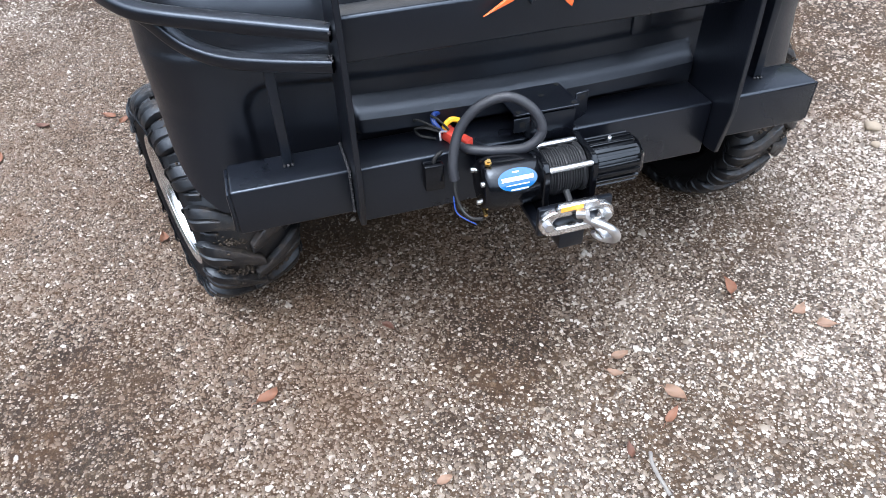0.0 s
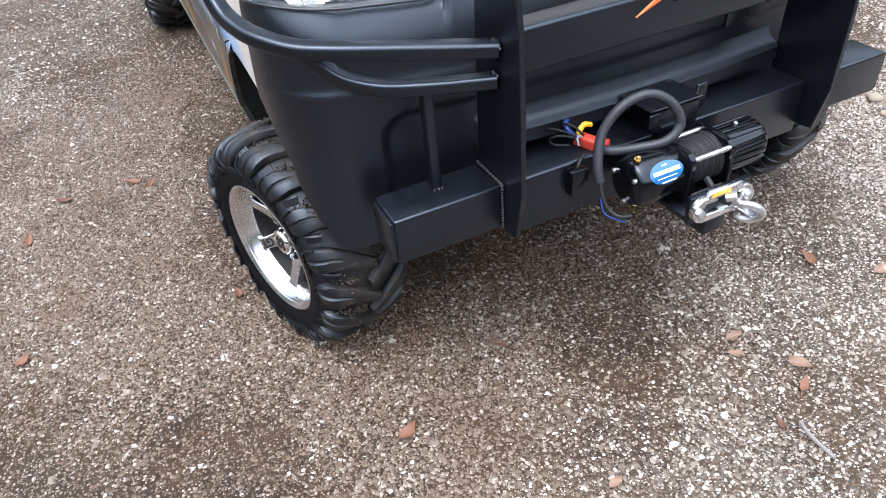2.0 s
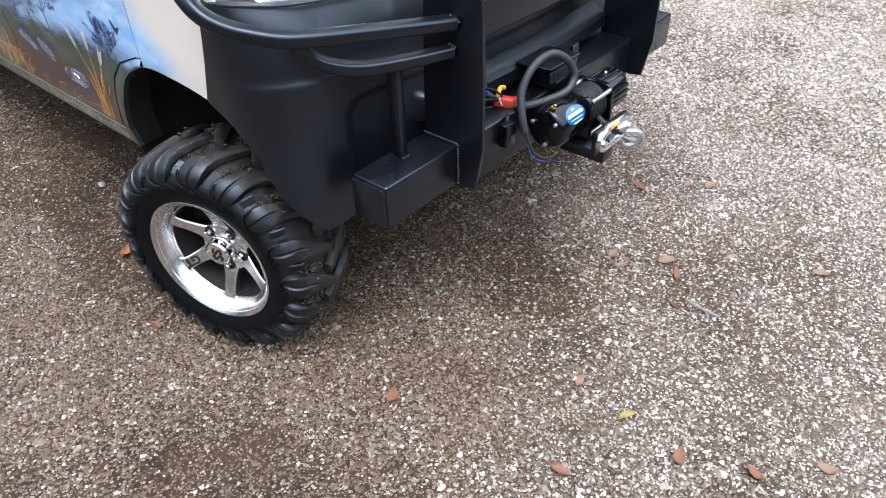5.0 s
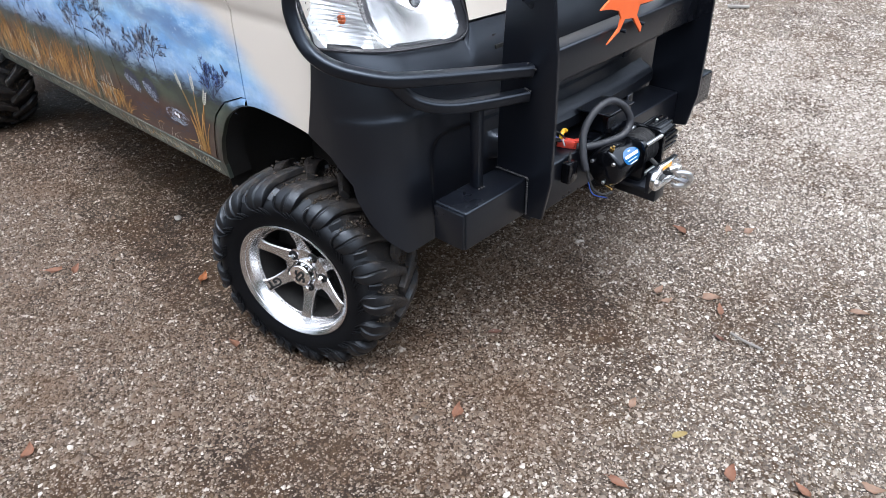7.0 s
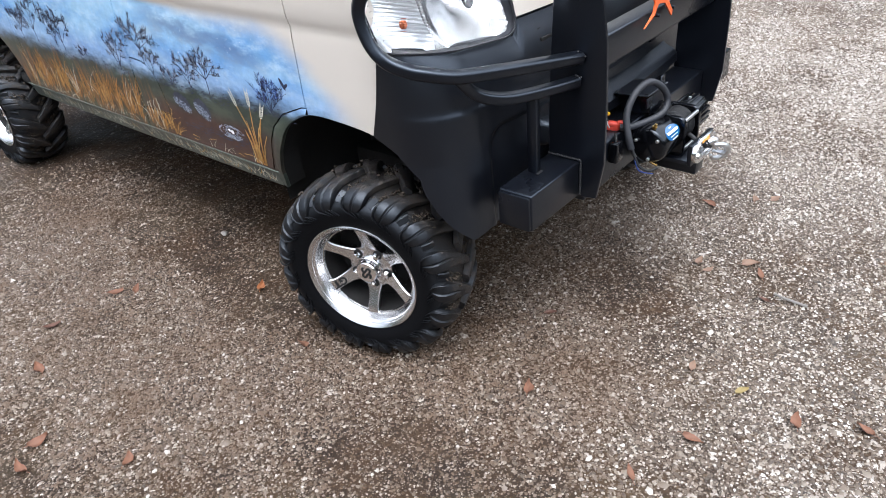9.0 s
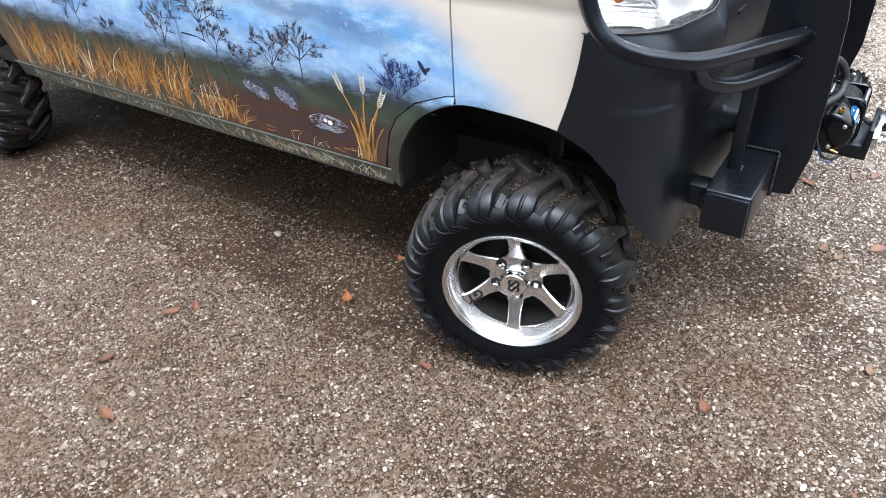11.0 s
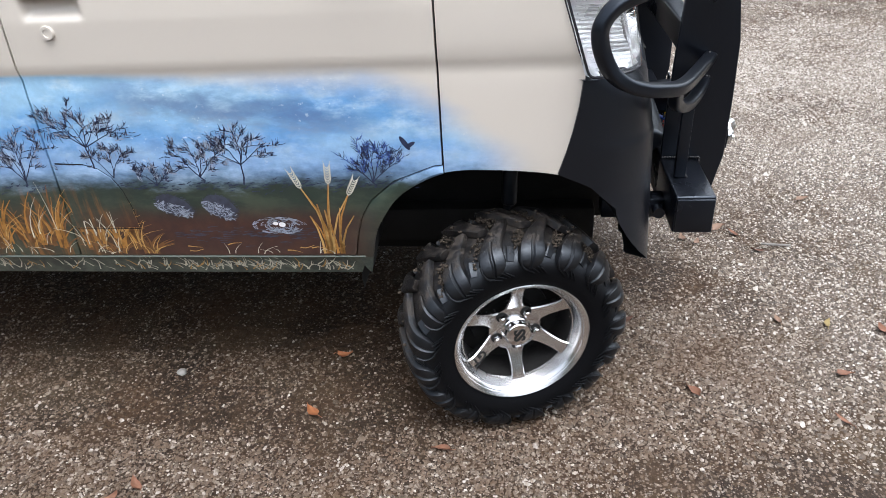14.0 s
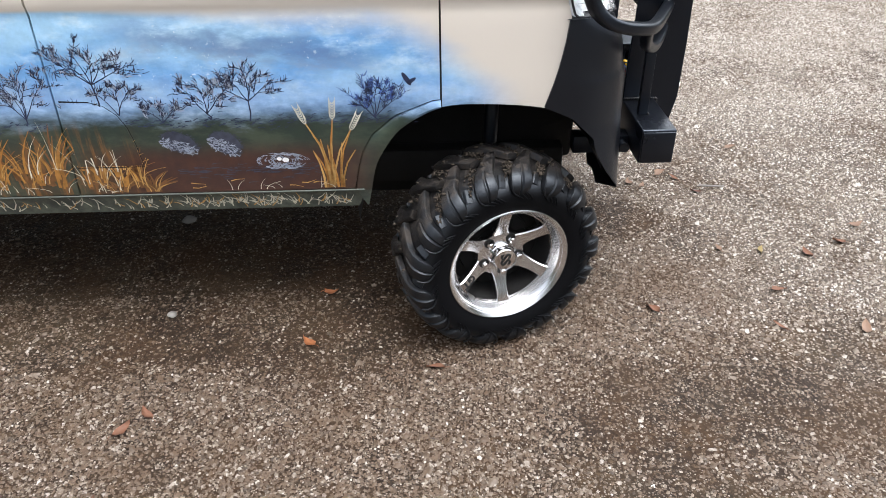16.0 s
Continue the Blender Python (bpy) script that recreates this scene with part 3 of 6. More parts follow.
def pebble_field(name, count, area, size, seed, material, label, fade=(90, 91), grow=0.0, sparse=0.30):
    """Loose crushed stone, thicker on the pale side of the yard, thinning out between two values of y."""
    rng = np.random.default_rng(seed)
    x = rng.uniform(area[0], area[1], count)
    y = rng.uniform(area[2], area[3], count)
    wob = 0.22 * np.sin(3.1 * x + 1.7 * y) + 0.16 * np.sin(5.3 * y - 2.2 * x + 1.0) + 0.10 * np.sin(11 * x + 9 * y)
    pale = np.clip((x + 0.55 * y + wob - 0.36) / 0.95, 0, 1)
    pale = np.maximum(pale, 0.6 * np.clip((-0.7 * (x + y) + wob - 1.6) / 0.8, 0, 1))
    uneven = 0.55 * patches(x, y, 0.33, 21) + 0.30 * patches(x, y, 0.14, 22) + 0.15 * patches(x, y, 0.06, 23)
    patch = np.clip((uneven - 0.27) / 0.34, 0.22, 1)
    edge = np.minimum(np.minimum(x - area[0], area[1] - x), np.minimum(y - area[2], area[3] - y)) + 0.3 * wob
    margin = np.clip(edge / (0.12 * min(area[1] - area[0], area[3] - area[2])), 0, 1)
    bare = np.clip((np.hypot((x - BARE[0]) / BARE[2], (y - BARE[1]) / BARE[3]) + 0.8 * wob - 0.55) / 0.9, 0.22, 1)
    # stones thin out under the van and along its flank, for darker ground
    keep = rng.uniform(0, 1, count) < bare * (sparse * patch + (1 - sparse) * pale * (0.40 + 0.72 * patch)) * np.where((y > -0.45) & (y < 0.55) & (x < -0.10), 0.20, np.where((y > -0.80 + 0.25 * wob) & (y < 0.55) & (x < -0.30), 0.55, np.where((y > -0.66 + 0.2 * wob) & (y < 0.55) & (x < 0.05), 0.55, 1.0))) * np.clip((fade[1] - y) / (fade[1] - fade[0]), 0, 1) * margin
    x, y, pale = x[keep], y[keep], pale[keep]
    n = len(x)
    # each stone: an uneven five-sided foot and an off-centre peak
    turn = np.arange(5) * 2 * np.pi / 5
    base = np.concatenate([np.stack([np.cos(turn), np.sin(turn), np.full(5, -0.25)], 1), [(0, 0, 1)]])
    tri = np.array([(i, (i + 1) % 5, 5) for i in range(5)])
    s = size * np.exp(np.clip(rng.normal(0, 0.34, n), -0.8, 0.50)) * (1 + grow * np.clip(y - area[2], 0, 9))
    v = base[None] * (1 + rng.uniform(-0.35, 0.35, (n, 6, 3)))
    v[:, 5, :2] += rng.uniform(-0.6, 0.6, (n, 2))
    v[:, :, 2] *= rng.uniform(0.55, 1.10, n)[:, None]
    v[:, :, 0] *= rng.uniform(0.9, 1.55, n)[:, None]
    a = rng.uniform(0, 2 * np.pi, n)
    c, d = np.cos(a)[:, None], np.sin(a)[:, None]
    vx, vy = v[:, :, 0] * c - v[:, :, 1] * d, v[:, :, 0] * d + v[:, :, 1] * c
    v = np.stack([vx, vy, v[:, :, 2]], 2) * s[:, None, None]
    v[:, :, 0] += x[:, None]
    v[:, :, 1] += y[:, None]
    z = np.array([ground_height(p, q) for p, q in zip(x, y)])
    v[:, :, 2] += (z + s * rng.uniform(0.0, 0.20, n))[:, None]
    f = (tri[None] + (np.arange(n) * 6)[:, None, None]).reshape(-1)
    me = bpy.data.meshes.new(name)
    me.vertices.add(n * 6)
    me.vertices.foreach_set("co", v.reshape(-1))
    me.loops.add(len(f))
    me.loops.foreach_set("vertex_index", f)
    me.polygons.add(n * 5)
    me.polygons.foreach_set("loop_start", np.arange(0, n * 15, 3))
    me.update(calc_edges=True)
    me.materials.append(material)
    tagged(new(name, me), label, "gravel", kind="stuff")


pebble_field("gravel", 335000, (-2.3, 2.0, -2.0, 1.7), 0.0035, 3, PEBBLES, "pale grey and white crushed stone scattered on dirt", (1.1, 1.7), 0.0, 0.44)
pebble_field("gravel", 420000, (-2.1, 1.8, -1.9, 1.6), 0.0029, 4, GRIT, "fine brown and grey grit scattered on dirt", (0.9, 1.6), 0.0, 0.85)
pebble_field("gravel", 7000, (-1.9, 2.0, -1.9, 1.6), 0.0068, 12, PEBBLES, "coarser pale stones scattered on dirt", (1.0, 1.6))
pebble_field("gravel", 30000, (-5.2, -1.5, -2.8, 0.8), 0.0054, 8, PEBBLES, "pale crushed stone scattered beside the van's tail")
pebble_field("gravel", 155000, (-2.0, 3.8, 0.6, 3.4), 0.0041, 9, FAR_STONE, "pale crushed stone beyond the van", (2.0, 3.2), 0.15)
pebble_field("gravel", 190000, (-3.0, 6.2, 0.9, 8.6), 0.0062, 5, FAR_STONE, "pale grey and white crushed stone further across the yard")

# ---------------------------------------------------------------- the van's skin
HW_Z = (0.36, 0.398, 0.440, 0.452, 0.60, 0.70, 0.86, 0.885, 0.910, 1.00, 1.12, 1.17, 1.75, 1.86)
HW_V = (0.655, 0.668, 0.678, 0.685, 0.688, 0.691, 0.690, 0.6882, 0.6955, 0.699, 0.695, 0.688, 0.62, 0.58)
XF_Z = (0.36, 0.80, 0.84, 1.05, 1.08, 1.14, 1.75, 1.86)
XF_V = (0.250, 0.252, 0.247, 0.203, 0.185, 0.095, -0.48, -0.64)
ARCH = ((-0.345, 0.398), (-0.334, 0.448), (-0.322, 0.505), (-0.305, 0.545), (-0.255, 0.612), (-0.165, 0.661), (-0.065, 0.668), (0.075, 0.656), (0.146, 0.627), (0.202, 0.568), (0.235, 0.512))
ARCH = [(p[0], p[2]) for p in smooth_path([(x, 0, z) for x, z in ARCH], 6)]
REAR_X = -2.93


def half_width(z):
    return float(np.interp(z, HW_Z, HW_V))


def side_y(z, x=-1.0):
    return YC - half_width(z)


def arch_z(x):
    return float(np.interp(x, [p[0] for p in ARCH], [p[1] for p in ARCH])) if ARCH[0][0] <= x <= ARCH[-1][0] else 0.398


def rear_arch_z(x):
    d = (x + 2.44) / 0.45
    return 0.398 + 0.33 * math.sqrt(max(0.0, 1 - d * d)) if abs(d) < 1 else 0.398


def skin(w, z, out=0.0, shift=0.0):
    """A point of the front of the van: w 0..1 along the side up to the corner, 1..2 round the corner, 2..3 across the front."""
    hw, xf, a, b, n = half_width(z) + out, float(np.interp(z, XF_Z, XF_V)) + out + shift, 0.16, 0.16, 2.1
    xc = xf - a
    if w <= 1:
        return Vector((-0.16 + (xc + 0.16) * w, YC - hw, z))
    if w <= 2:
        t = (w - 1) * math.pi / 2
        return Vector((xc + a * math.sin(t) ** (2 / n), YC - hw + b * (1 - max(0.0, math.cos(t)) ** (2 / n)), z))
    y0 = YC - hw + b
    return Vector((xf + 0.045 * (1 - (3 - w) ** 2), y0 + (YC - y0) * (w - 2), z))


def lamp_top(w):
    """Height of the seam above the headlight, falling round the corner."""
    return float(np.interp(w, (1.30, 1.95), (1.0535, 1.012)))


def thick(rows, inward):
    """A panel with a rim turned inwards; inward: a function from a point to its shift."""
    h, w = len(rows), len(rows[0])
    vs, fs = grid(rows)
    loop = [(0, j) for j in range(w)] + [(i, w - 1) for i in range(1, h)] + [(h - 1, j) for j in range(w - 2, -1, -1)] + [(i, 0) for i in range(h - 2, 0, -1)]
    n = len(vs)
    vs = list(vs) + [Vector(rows[i][j]) + inward(Vector(rows[i][j])) for i, j in loop]
    m = len(loop)
    for q in range(m):
        a, b = loop[q], loop[(q + 1) % m]
        fs.append((a[0] * w + a[1], b[0] * w + b[1], n + (q + 1) % m, n + q))
    return vs, fs


def to_inside(p):
    return Vector((0, 0.022, 0))


Z_LOW = (0.0, 0.12, 0.25, 0.4, 0.55, 0.7, 0.85, 1.0)
Z_HIGH = (0.86, 0.872, 0.885, 0.897, 0.910) + tuple(0.920 + 0.006 * k for k in range(32)) + (1.12, 1.15)


def hollow(x, z):
    """Depth of the hollows pressed into the doors behind the handles."""
    d = 0.0
    for x0, x1, z0, z1, soft, deep in ((-0.972, -0.840, 1.001, 1.094, 0.022, 0.017), (-1.245, -1.095, 0.934, 1.094, 0.028, 0.020)):
        u = min(x - x0, x1 - x, z - z0, z1 - z) / soft
        u = max(0.0, min(1.0, u))
        d = max(d, deep * u * u * (3 - 2 * u))
    return d


def side_panel(x0, x1, bottom, n=24, top=1.15):
    """Part of the van's flank between two seams (functions of z), above a lower edge (a function of x)."""
    rows = []
    xs0 = [k / n for k in range(n + 1)]

    def point(s, z):
        x = x0(z) + (x1(z) - x0(z)) * s
        return Vector((x, side_y(z) + hollow(x, z), z))
    low = []
    for s in xs0:
        xm = x0(0.5) + (x1(0.5) - x0(0.5)) * s
        low.append(bottom(xm))
    for q in Z_LOW[:-1]:
        rows.append([point(s, b + (0.86 - b) * q) for s, b in zip(xs0, low)])
    for z in Z_HIGH:
        if z <= top:
            rows.append([point(s, z) for s in xs0])
    return thick(rows, to_inside)


van = thing("van", "beige van with painted landscape doors, black bull bar, knobbly tyres", "van")


def seam_b(z):
    return float(np.interp(z, (0.45, 0.70, 0.90, 1.166), (-1.045, -1.030, -1.024, -1.003)))


def seam_a(z):
    return -0.160


def door_low(x):
    if x < -0.372:
        return 0.456
    return float(np.interp(x, (-0.372, -0.365, -0.350, -0.325, -0.270, -0.18, -0.16), (0.456, 0.50, 0.555, 0.598, 0.645, 0.680, 0.682)))


G = 0.0022
skins = {}
for side in (1, -1):
    def put(name, geo, material, label="", parent=van):
        return part(name, geo if side == 1 else mirrored(geo), material, parent, label)
    fd = put("front_door", side_panel(lambda z: seam_b(z) + G, lambda z: seam_a(z) - G, door_low, 150), PAINT, "beige front door with airbrushed bush landscape")
    sd = put("sliding_door", side_panel(lambda z: -1.93, lambda z: seam_b(z) - G, lambda x: max(0.456, rear_arch_z(x) + 0.02), 150), PAINT, "beige sliding door with painted golden grass")
    put("rear_quarter_panel", side_panel(lambda z: REAR_X, lambda z: -1.934, lambda x: rear_arch_z(x), 36), PAINT, "beige rear quarter with painted grass")
    skins[side] = (fd, sd)
    # sill below the doors
    srows = []
    for z in (0.4515, 0.447, 0.43, 0.405, 0.396, 0.39):
        srows.append([Vector((x, side_y(z) + (0.0 if z > 0.392 else 0.03), z)) for x in np.linspace(-2.02, -0.347 + (0.4515 - z) * -0.4, 30)])
    put("sill", thick(srows, to_inside), PAINT, "grey-green painted sill with cream brush strokes")
    # bead on the sill's lip; its paler colour paints the highlight there
    bead = sweep([(x, side_y(0.452) - 0.0015, 0.4522) for x in np.linspace(-2.02, -0.352, 12)], ring(0.0020, 6))
    put("sill_edge", bead, SILL_GLINT, "bead above the sill with the edge highlight in its pale colour")
    # turned lip of the front wheel arch behind the wheel
    lrows, well = [], []
    for t in np.linspace(0, 1, 40):
        x = -0.345 + t * 0.185
        zi = arch_z(x)
        p_in = Vector((x, side_y(zi) - 0.004, zi))
        q = Vector((-0.372 + 0.212 * t ** 1.15, 0, 0))
        zo = door_low(q.x) - 0.003
        p_out = Vector((q.x, side_y(zo), zo))
        well.append([p_in + Vector((0, 0.009, 0.001)), p_in + Vector((0, 0.07, 0.004))])
        lrows.append([p_in + Vector((0, 0.012, 0)), p_in + Vector((0, 0.003, 0)), p_in, p_in.lerp(p_out, 0.25) + Vector((0, -0.003, 0)), p_in.lerp(p_out, 0.9), p_out + Vector((0, 0.004, 0))])
    put("wheel_arch_lip", grid(lrows), PAINT, "painted steel lip of the wheel arch")
    put("arch_liner", grid(well), DARK, "black inside of the wheel arch")
    # fender ahead of the door, down to the wheel arch
    frows = []
    ws = [k / 60 for k in range(61)]

    def fender_point(s, z):
        x1 = float(np.interp(z, (0.60, 0.657, 0.71, 0.76, 0.81, 0.856, 1.06), (0.064, 0.080, 0.098, 0.1115, 0.121, 0.126, 0.062)))
        x = -0.16 + G + (x1 + 0.16 - G) * s
        xc = float(np.interp(z, XF_Z, XF_V)) - 0.16

        def turn(xx):
            return 1 + 2 / math.pi * math.asin(min(1.0, max(0.0, (xx - xc) / 0.16)) ** 1.05)
        if z > 1.053 and s > 0.7:
            xs = -0.16 + (x1 + 0.16) * 0.7
            w0 = turn(xs) if xs > xc else (xs + 0.16) / (xc + 0.16)
            return skin(w0 + (2.0 - w0) * (s - 0.7) / 0.3, z)
        if x > xc:
            return skin(turn(x), z)
        return Vector((x, YC - half_width(z), z))
    low = [arch_z(fender_point(s, 0.66).x) for s in ws]
    for q in Z_LOW[:-1]:
        frows.append([fender_point(s, b + (0.86 - b) * q) for s, b in zip(ws, low)])
    for z in (0.86, 0.872, 0.885, 0.897, 0.910, 0.94, 1.0, 1.03, 1.052):
        frows.append([fender_point(s, z) for s in ws])
    crows = [[fender_point(s, z) for s in ws] for z in (1.0535, 1.062, 1.072, 1.085, 1.10, 1.12, 1.14, 1.15)]
    foot = []
    for s, p in zip(ws, crows[0]):
        w = 0.765 + 1.235 * max(0.0, s - 0.7) / 0.3
        q = skin(w, lamp_top(w)) if w > 1.12 else fender_point(s, 1.052)
        foot.append(q)
    crows.insert(0, foot)
    put("cowl_corner", grid(crows), PAINT, "beige corner above the headlight")
    put("fender", thick(frows, lambda p: Vector((0, 0.04, 0)) if p.z < 1.1 else Vector((-0.01, 0.01, -0.01))), PAINT, "beige front fender")

# front panel between the headlights and the wind screen's foot
nose = [[skin(w, z) for w in np.linspace(2.30, 3.0, 12)] for z in (0.868, 0.90, 0.95, 1.0, 1.010)]
nose = [r + [Vector((p.x, 2 * YC - p.y, p.z)) for p in reversed(r[:-1])] for r in nose]
part("front_panel", grid(nose), PAINT, van, "beige front panel between the headlights")
bonnet = [[skin(w, z) for w in (2.0, 2.1, 2.2, 2.4, 2.6, 2.8, 3.0)] for z in (1.012, 1.03, 1.045, 1.0535, 1.062, 1.072, 1.085, 1.10, 1.12, 1.14, 1.16)]
bonnet = [r + [Vector((p.x, 2 * YC - p.y, p.z)) for p in reversed(r[:-1])] for r in bonnet]
part("bonnet", grid(bonnet), PAINT, van, "beige bonnet edge above the headlights")

# upper body, windows and roof, out of view over the camera
urows = []
for z in (1.148, 1.17, 1.30, 1.45, 1.60, 1.75, 1.82, 1.86):
    xf = float(np.interp(z, XF_Z, XF_V))
    r = [Vector((REAR_X + (z - 1.15) * 0.12, YC - half_width(z), z))]
    r += [Vector((REAR_X + (z - 1.15) * 0.12 + (xf - 0.2 - REAR_X - (z - 1.15) * 0.12) * s, YC - half_width(z), z)) for s in np.linspace(0.05, 1, 12)]
    for t in np.linspace(0.12, 1, 8):
        a = t * math.pi / 2
        r.append(Vector((xf - 0.2 + 0.2 * math.sin(a), YC - half_width(z) + 0.28 * (1 - math.cos(a)), z)))
    r += [Vector((xf + 0.02, YC, z))]
    urows.append(r + [Vector((p.x, 2 * YC - p.y, p.z)) for p in reversed(r[:-1])])
ug = grid(urows)
top_row = urows[-1]
half = len(top_row) // 2
roof = [[p, p.lerp(q, 0.25) + Vector((0, 0, 0.022)), p.lerp(q, 0.5) + Vector((0, 0, 0.030)), p.lerp(q, 0.75) + Vector((0, 0, 0.022)), q] for p, q in zip(top_row[:half], reversed(top_row[half + 1:]))]
part("upper_body", ug, PAINT, van, "beige upper body")
part("roof", grid(roof), PAINT, van, "beige roof panel")


def pane(p00, p10, p11, p01, out):
    a, b, c, d = (Vector(p) for p in (p00, p10, p11, p01))
    rows = [[a.lerp(b, s).lerp(d.lerp(c, s), t) + Vector(out) for s in np.linspace(0, 1, 6)] for t in np.linspace(0, 1, 4)]
    return thick(rows, lambda p: -0.7 * Vector(out))


for side in (1, -1):
    for x0, x1 in ((-0.97, -0.34), (-1.86, -1.07), (-2.75, -1.98)):
        g = pane((x0, side_y(1.19), 1.19), (x1, side_y(1.19), 1.19), (x1 - (0.25 if x1 > -0.5 else 0), side_y(1.66), 1.66), (x0, side_y(1.66), 1.66), (0, -0.012, 0))
        part("window", g if side == 1 else mirrored(g), WINDOW, van, "tinted side window")
g = pane((0.145, YC - 0.52, 1.17), (0.145, YC + 0.52, 1.17), (-0.36, YC + 0.47, 1.70), (-0.36, YC - 0.47, 1.70), (0.012, 0, 0.012))
part("windscreen", g, WINDOW, van, "raked windscreen")
part("rear_door", merge(box(REAR_X - 0.03, REAR_X + 0.02, YC - 0.66, YC + 0.66, 0.42, 1.16, 0.02), box(REAR_X + 0.0, REAR_X + 0.07, YC - 0.6, YC + 0.6, 1.16, 1.80, 0.02)), PAINT, van, "beige tailgate")
# chassis and inner panels, in the dark under the van
UNDER = (box(-2.88, -0.42, -0.60, 2 * YC + 0.60, 0.40, 0.44, 0.01), box(-0.45, 0.24, -0.26, 2 * YC + 0.26, 0.33, 0.62, 0.02), box(-2.85, 0.20, -0.33, -0.27, 0.30, 0.40, 0.008), box(-2.85, 0.20, 2 * YC + 0.27, 2 * YC + 0.33, 0.30, 0.40, 0.008), box(-1.95, -0.50, -0.26, 0.10, 0.19, 0.40, 0.03), box(-1.70, -0.60, 0.12, 0.40, 0.21, 0.40, 0.03), box(-0.48, 0.16, -0.22, 0.30, 0.20, 0.36, 0.03), cyl((-2.45, -0.5, 0.26), (-2.45, 0.57, 0.26), 0.04), cyl((0.0, -0.5, 0.27), (0.0, 0.57, 0.27), 0.025), box(-2.0, -1.88, -0.55, -0.44, 0.33, 0.42, 0.02))
for piece, g in zip(("floor_pan", "engine_tray", "chassis_rail", "chassis_rail", "fuel_tank", "gearbox", "engine_sump", "axle", "axle", "spring_hanger"), UNDER):
    part(piece, g, DARK, van, "matt black " + piece.replace("_", " ") + " under the van")
for side in (1, -1):
    for cx, rx, rz, z0 in ((-0.06, 0.315, 0.31, 0.378), (-2.44, 0.46, 0.36, 0.39)):
        rows = []
        for y in (YC - 0.655, YC - 0.60, YC - 0.30):
            rows.append([Vector((cx + rx * math.cos(a), y, z0 + rz * math.sin(a))) for a in np.linspace(math.pi + 0.12, 0.30, 25)])
        rows.append([Vector((cx + 0.03 * math.cos(a), YC - 0.30, z0)) for a in np.linspace(math.pi, 0, 25)])
        g = grid(rows)
        part("wheel_well", g if side == 1 else mirrored(g), DARK, van, "black inner wheel arch")
    g = merge(cyl((-0.03, -0.44, 0.42), (-0.02, -0.41, 0.64), 0.011, 12), cyl((-0.025, -0.435, 0.47), (-0.02, -0.415, 0.60), 0.019, 14, 0.004))
    part("suspension_strut", g if side == 1 else mirrored(g), STEEL, van, "black suspension strut")

# door furniture on the near flank
fd, sd = skins[1]


def on_door(x, z, out=0.0):
    return Vector((x, side_y(z) - out, z))


def panel_patch(outline, out, depth, n=1):
    """A low raised panel following the flank: outline of (x, z)."""
    vs = [on_door(x, z, out) for x, z in outline] + [on_door(x, z, -depth) for x, z in outline]
    m = len(outline)
    return vs, [tuple(range(m))] + [(i, i + m, (i + 1) % m + m, (i + 1) % m) for i in range(m)]


def rounded(x0, x1, z0, z1, r, n=5):
    out = []
    for cx, cz, a0 in ((x1 - r, z1 - r, 0), (x0 + r, z1 - r, 90), (x0 + r, z0 + r, 180), (x1 - r, z0 + r, 270)):
        out += [(cx + r * math.cos(radians(a0 + 90 * k / n)), cz + r * math.sin(radians(a0 + 90 * k / n))) for k in range(n + 1)]
    return out


HANDLE = [(-0.964, 1.046), (-0.848, 1.046), (-0.848, 1.062), (-0.852, 1.074), (-0.860, 1.082), (-0.872, 1.086), (-0.955, 1.086), (-0.962, 1.083), (-0.965, 1.076)]
part("door_handle", panel_patch(HANDLE, 0.005, 0.004), PAINT, fd, "beige flap door handle")
lockg = moved(lathe([(0.0, -0.004), (0.007, -0.004), (0.008, -0.006), (0.013, -0.006), (0.0145, -0.003), (0.0145, 0.004)], 20), Matrix.Translation(on_door(-0.926, 0.981)))
part("door_lock", lockg, PAINT, fd, "round beige key lock")
grip = part("door_handle", panel_patch(rounded(-1.173, -1.131, 0.974, 1.0565, 0.003), 0.009, 0.004), PAINT, sd, "beige upright pull handle")
part("handle_cap", panel_patch(rounded(-1.174, -1.130, 1.0585, 1.080, 0.008), 0.008, 0.020), PAINT, grip, "rounded upper end of the handle")
part("handle_cap", panel_patch(rounded(-1.174, -1.130, 0.950, 0.972, 0.008), 0.008, 0.020), PAINT, grip, "rounded lower end of the handle")
part("fuel_flap", panel_patch([(-1.018, 0.694), (-0.956, 0.691), (-0.927, 0.681), (-0.903, 0.660), (-0.887, 0.629), (-0.878, 0.585), (-0.873, 0.532), (-1.026, 0.532)], 0.0010, 0.004), PAINT, fd, "painted filler flap")
FLAP_LINE = [(-1.020, 0.697), (-0.955, 0.694), (-0.925, 0.684), (-0.900, 0.662), (-0.884, 0.630), (-0.875, 0.585), (-0.870, 0.529), (-0.92, 0.529), (-1.028, 0.529)]
part("mirror_foot", panel_patch(rounded(-0.345, -0.205, 1.118, 1.26, 0.02), 0.035, 0.004), PAINT, fd, "beige foot of the door mirror")
part("window_seal", panel_patch([(-1.0, 1.168), (-0.60, 1.158), (-0.34, 1.138), (-0.34, 1.146), (-0.60, 1.166), (-1.0, 1.178)], 0.004, 0.002), GREYTRIM, fd, "grey window seal strip")
for x0, x1 in ((-0.162, -0.158),):
    part("door_gap", panel_patch([(x0, 0.67), (x1, 0.67), (x1, 1.15), (x0, 1.15)], -0.010, 0.012), GAP, fd, "dark gap ahead of the door")
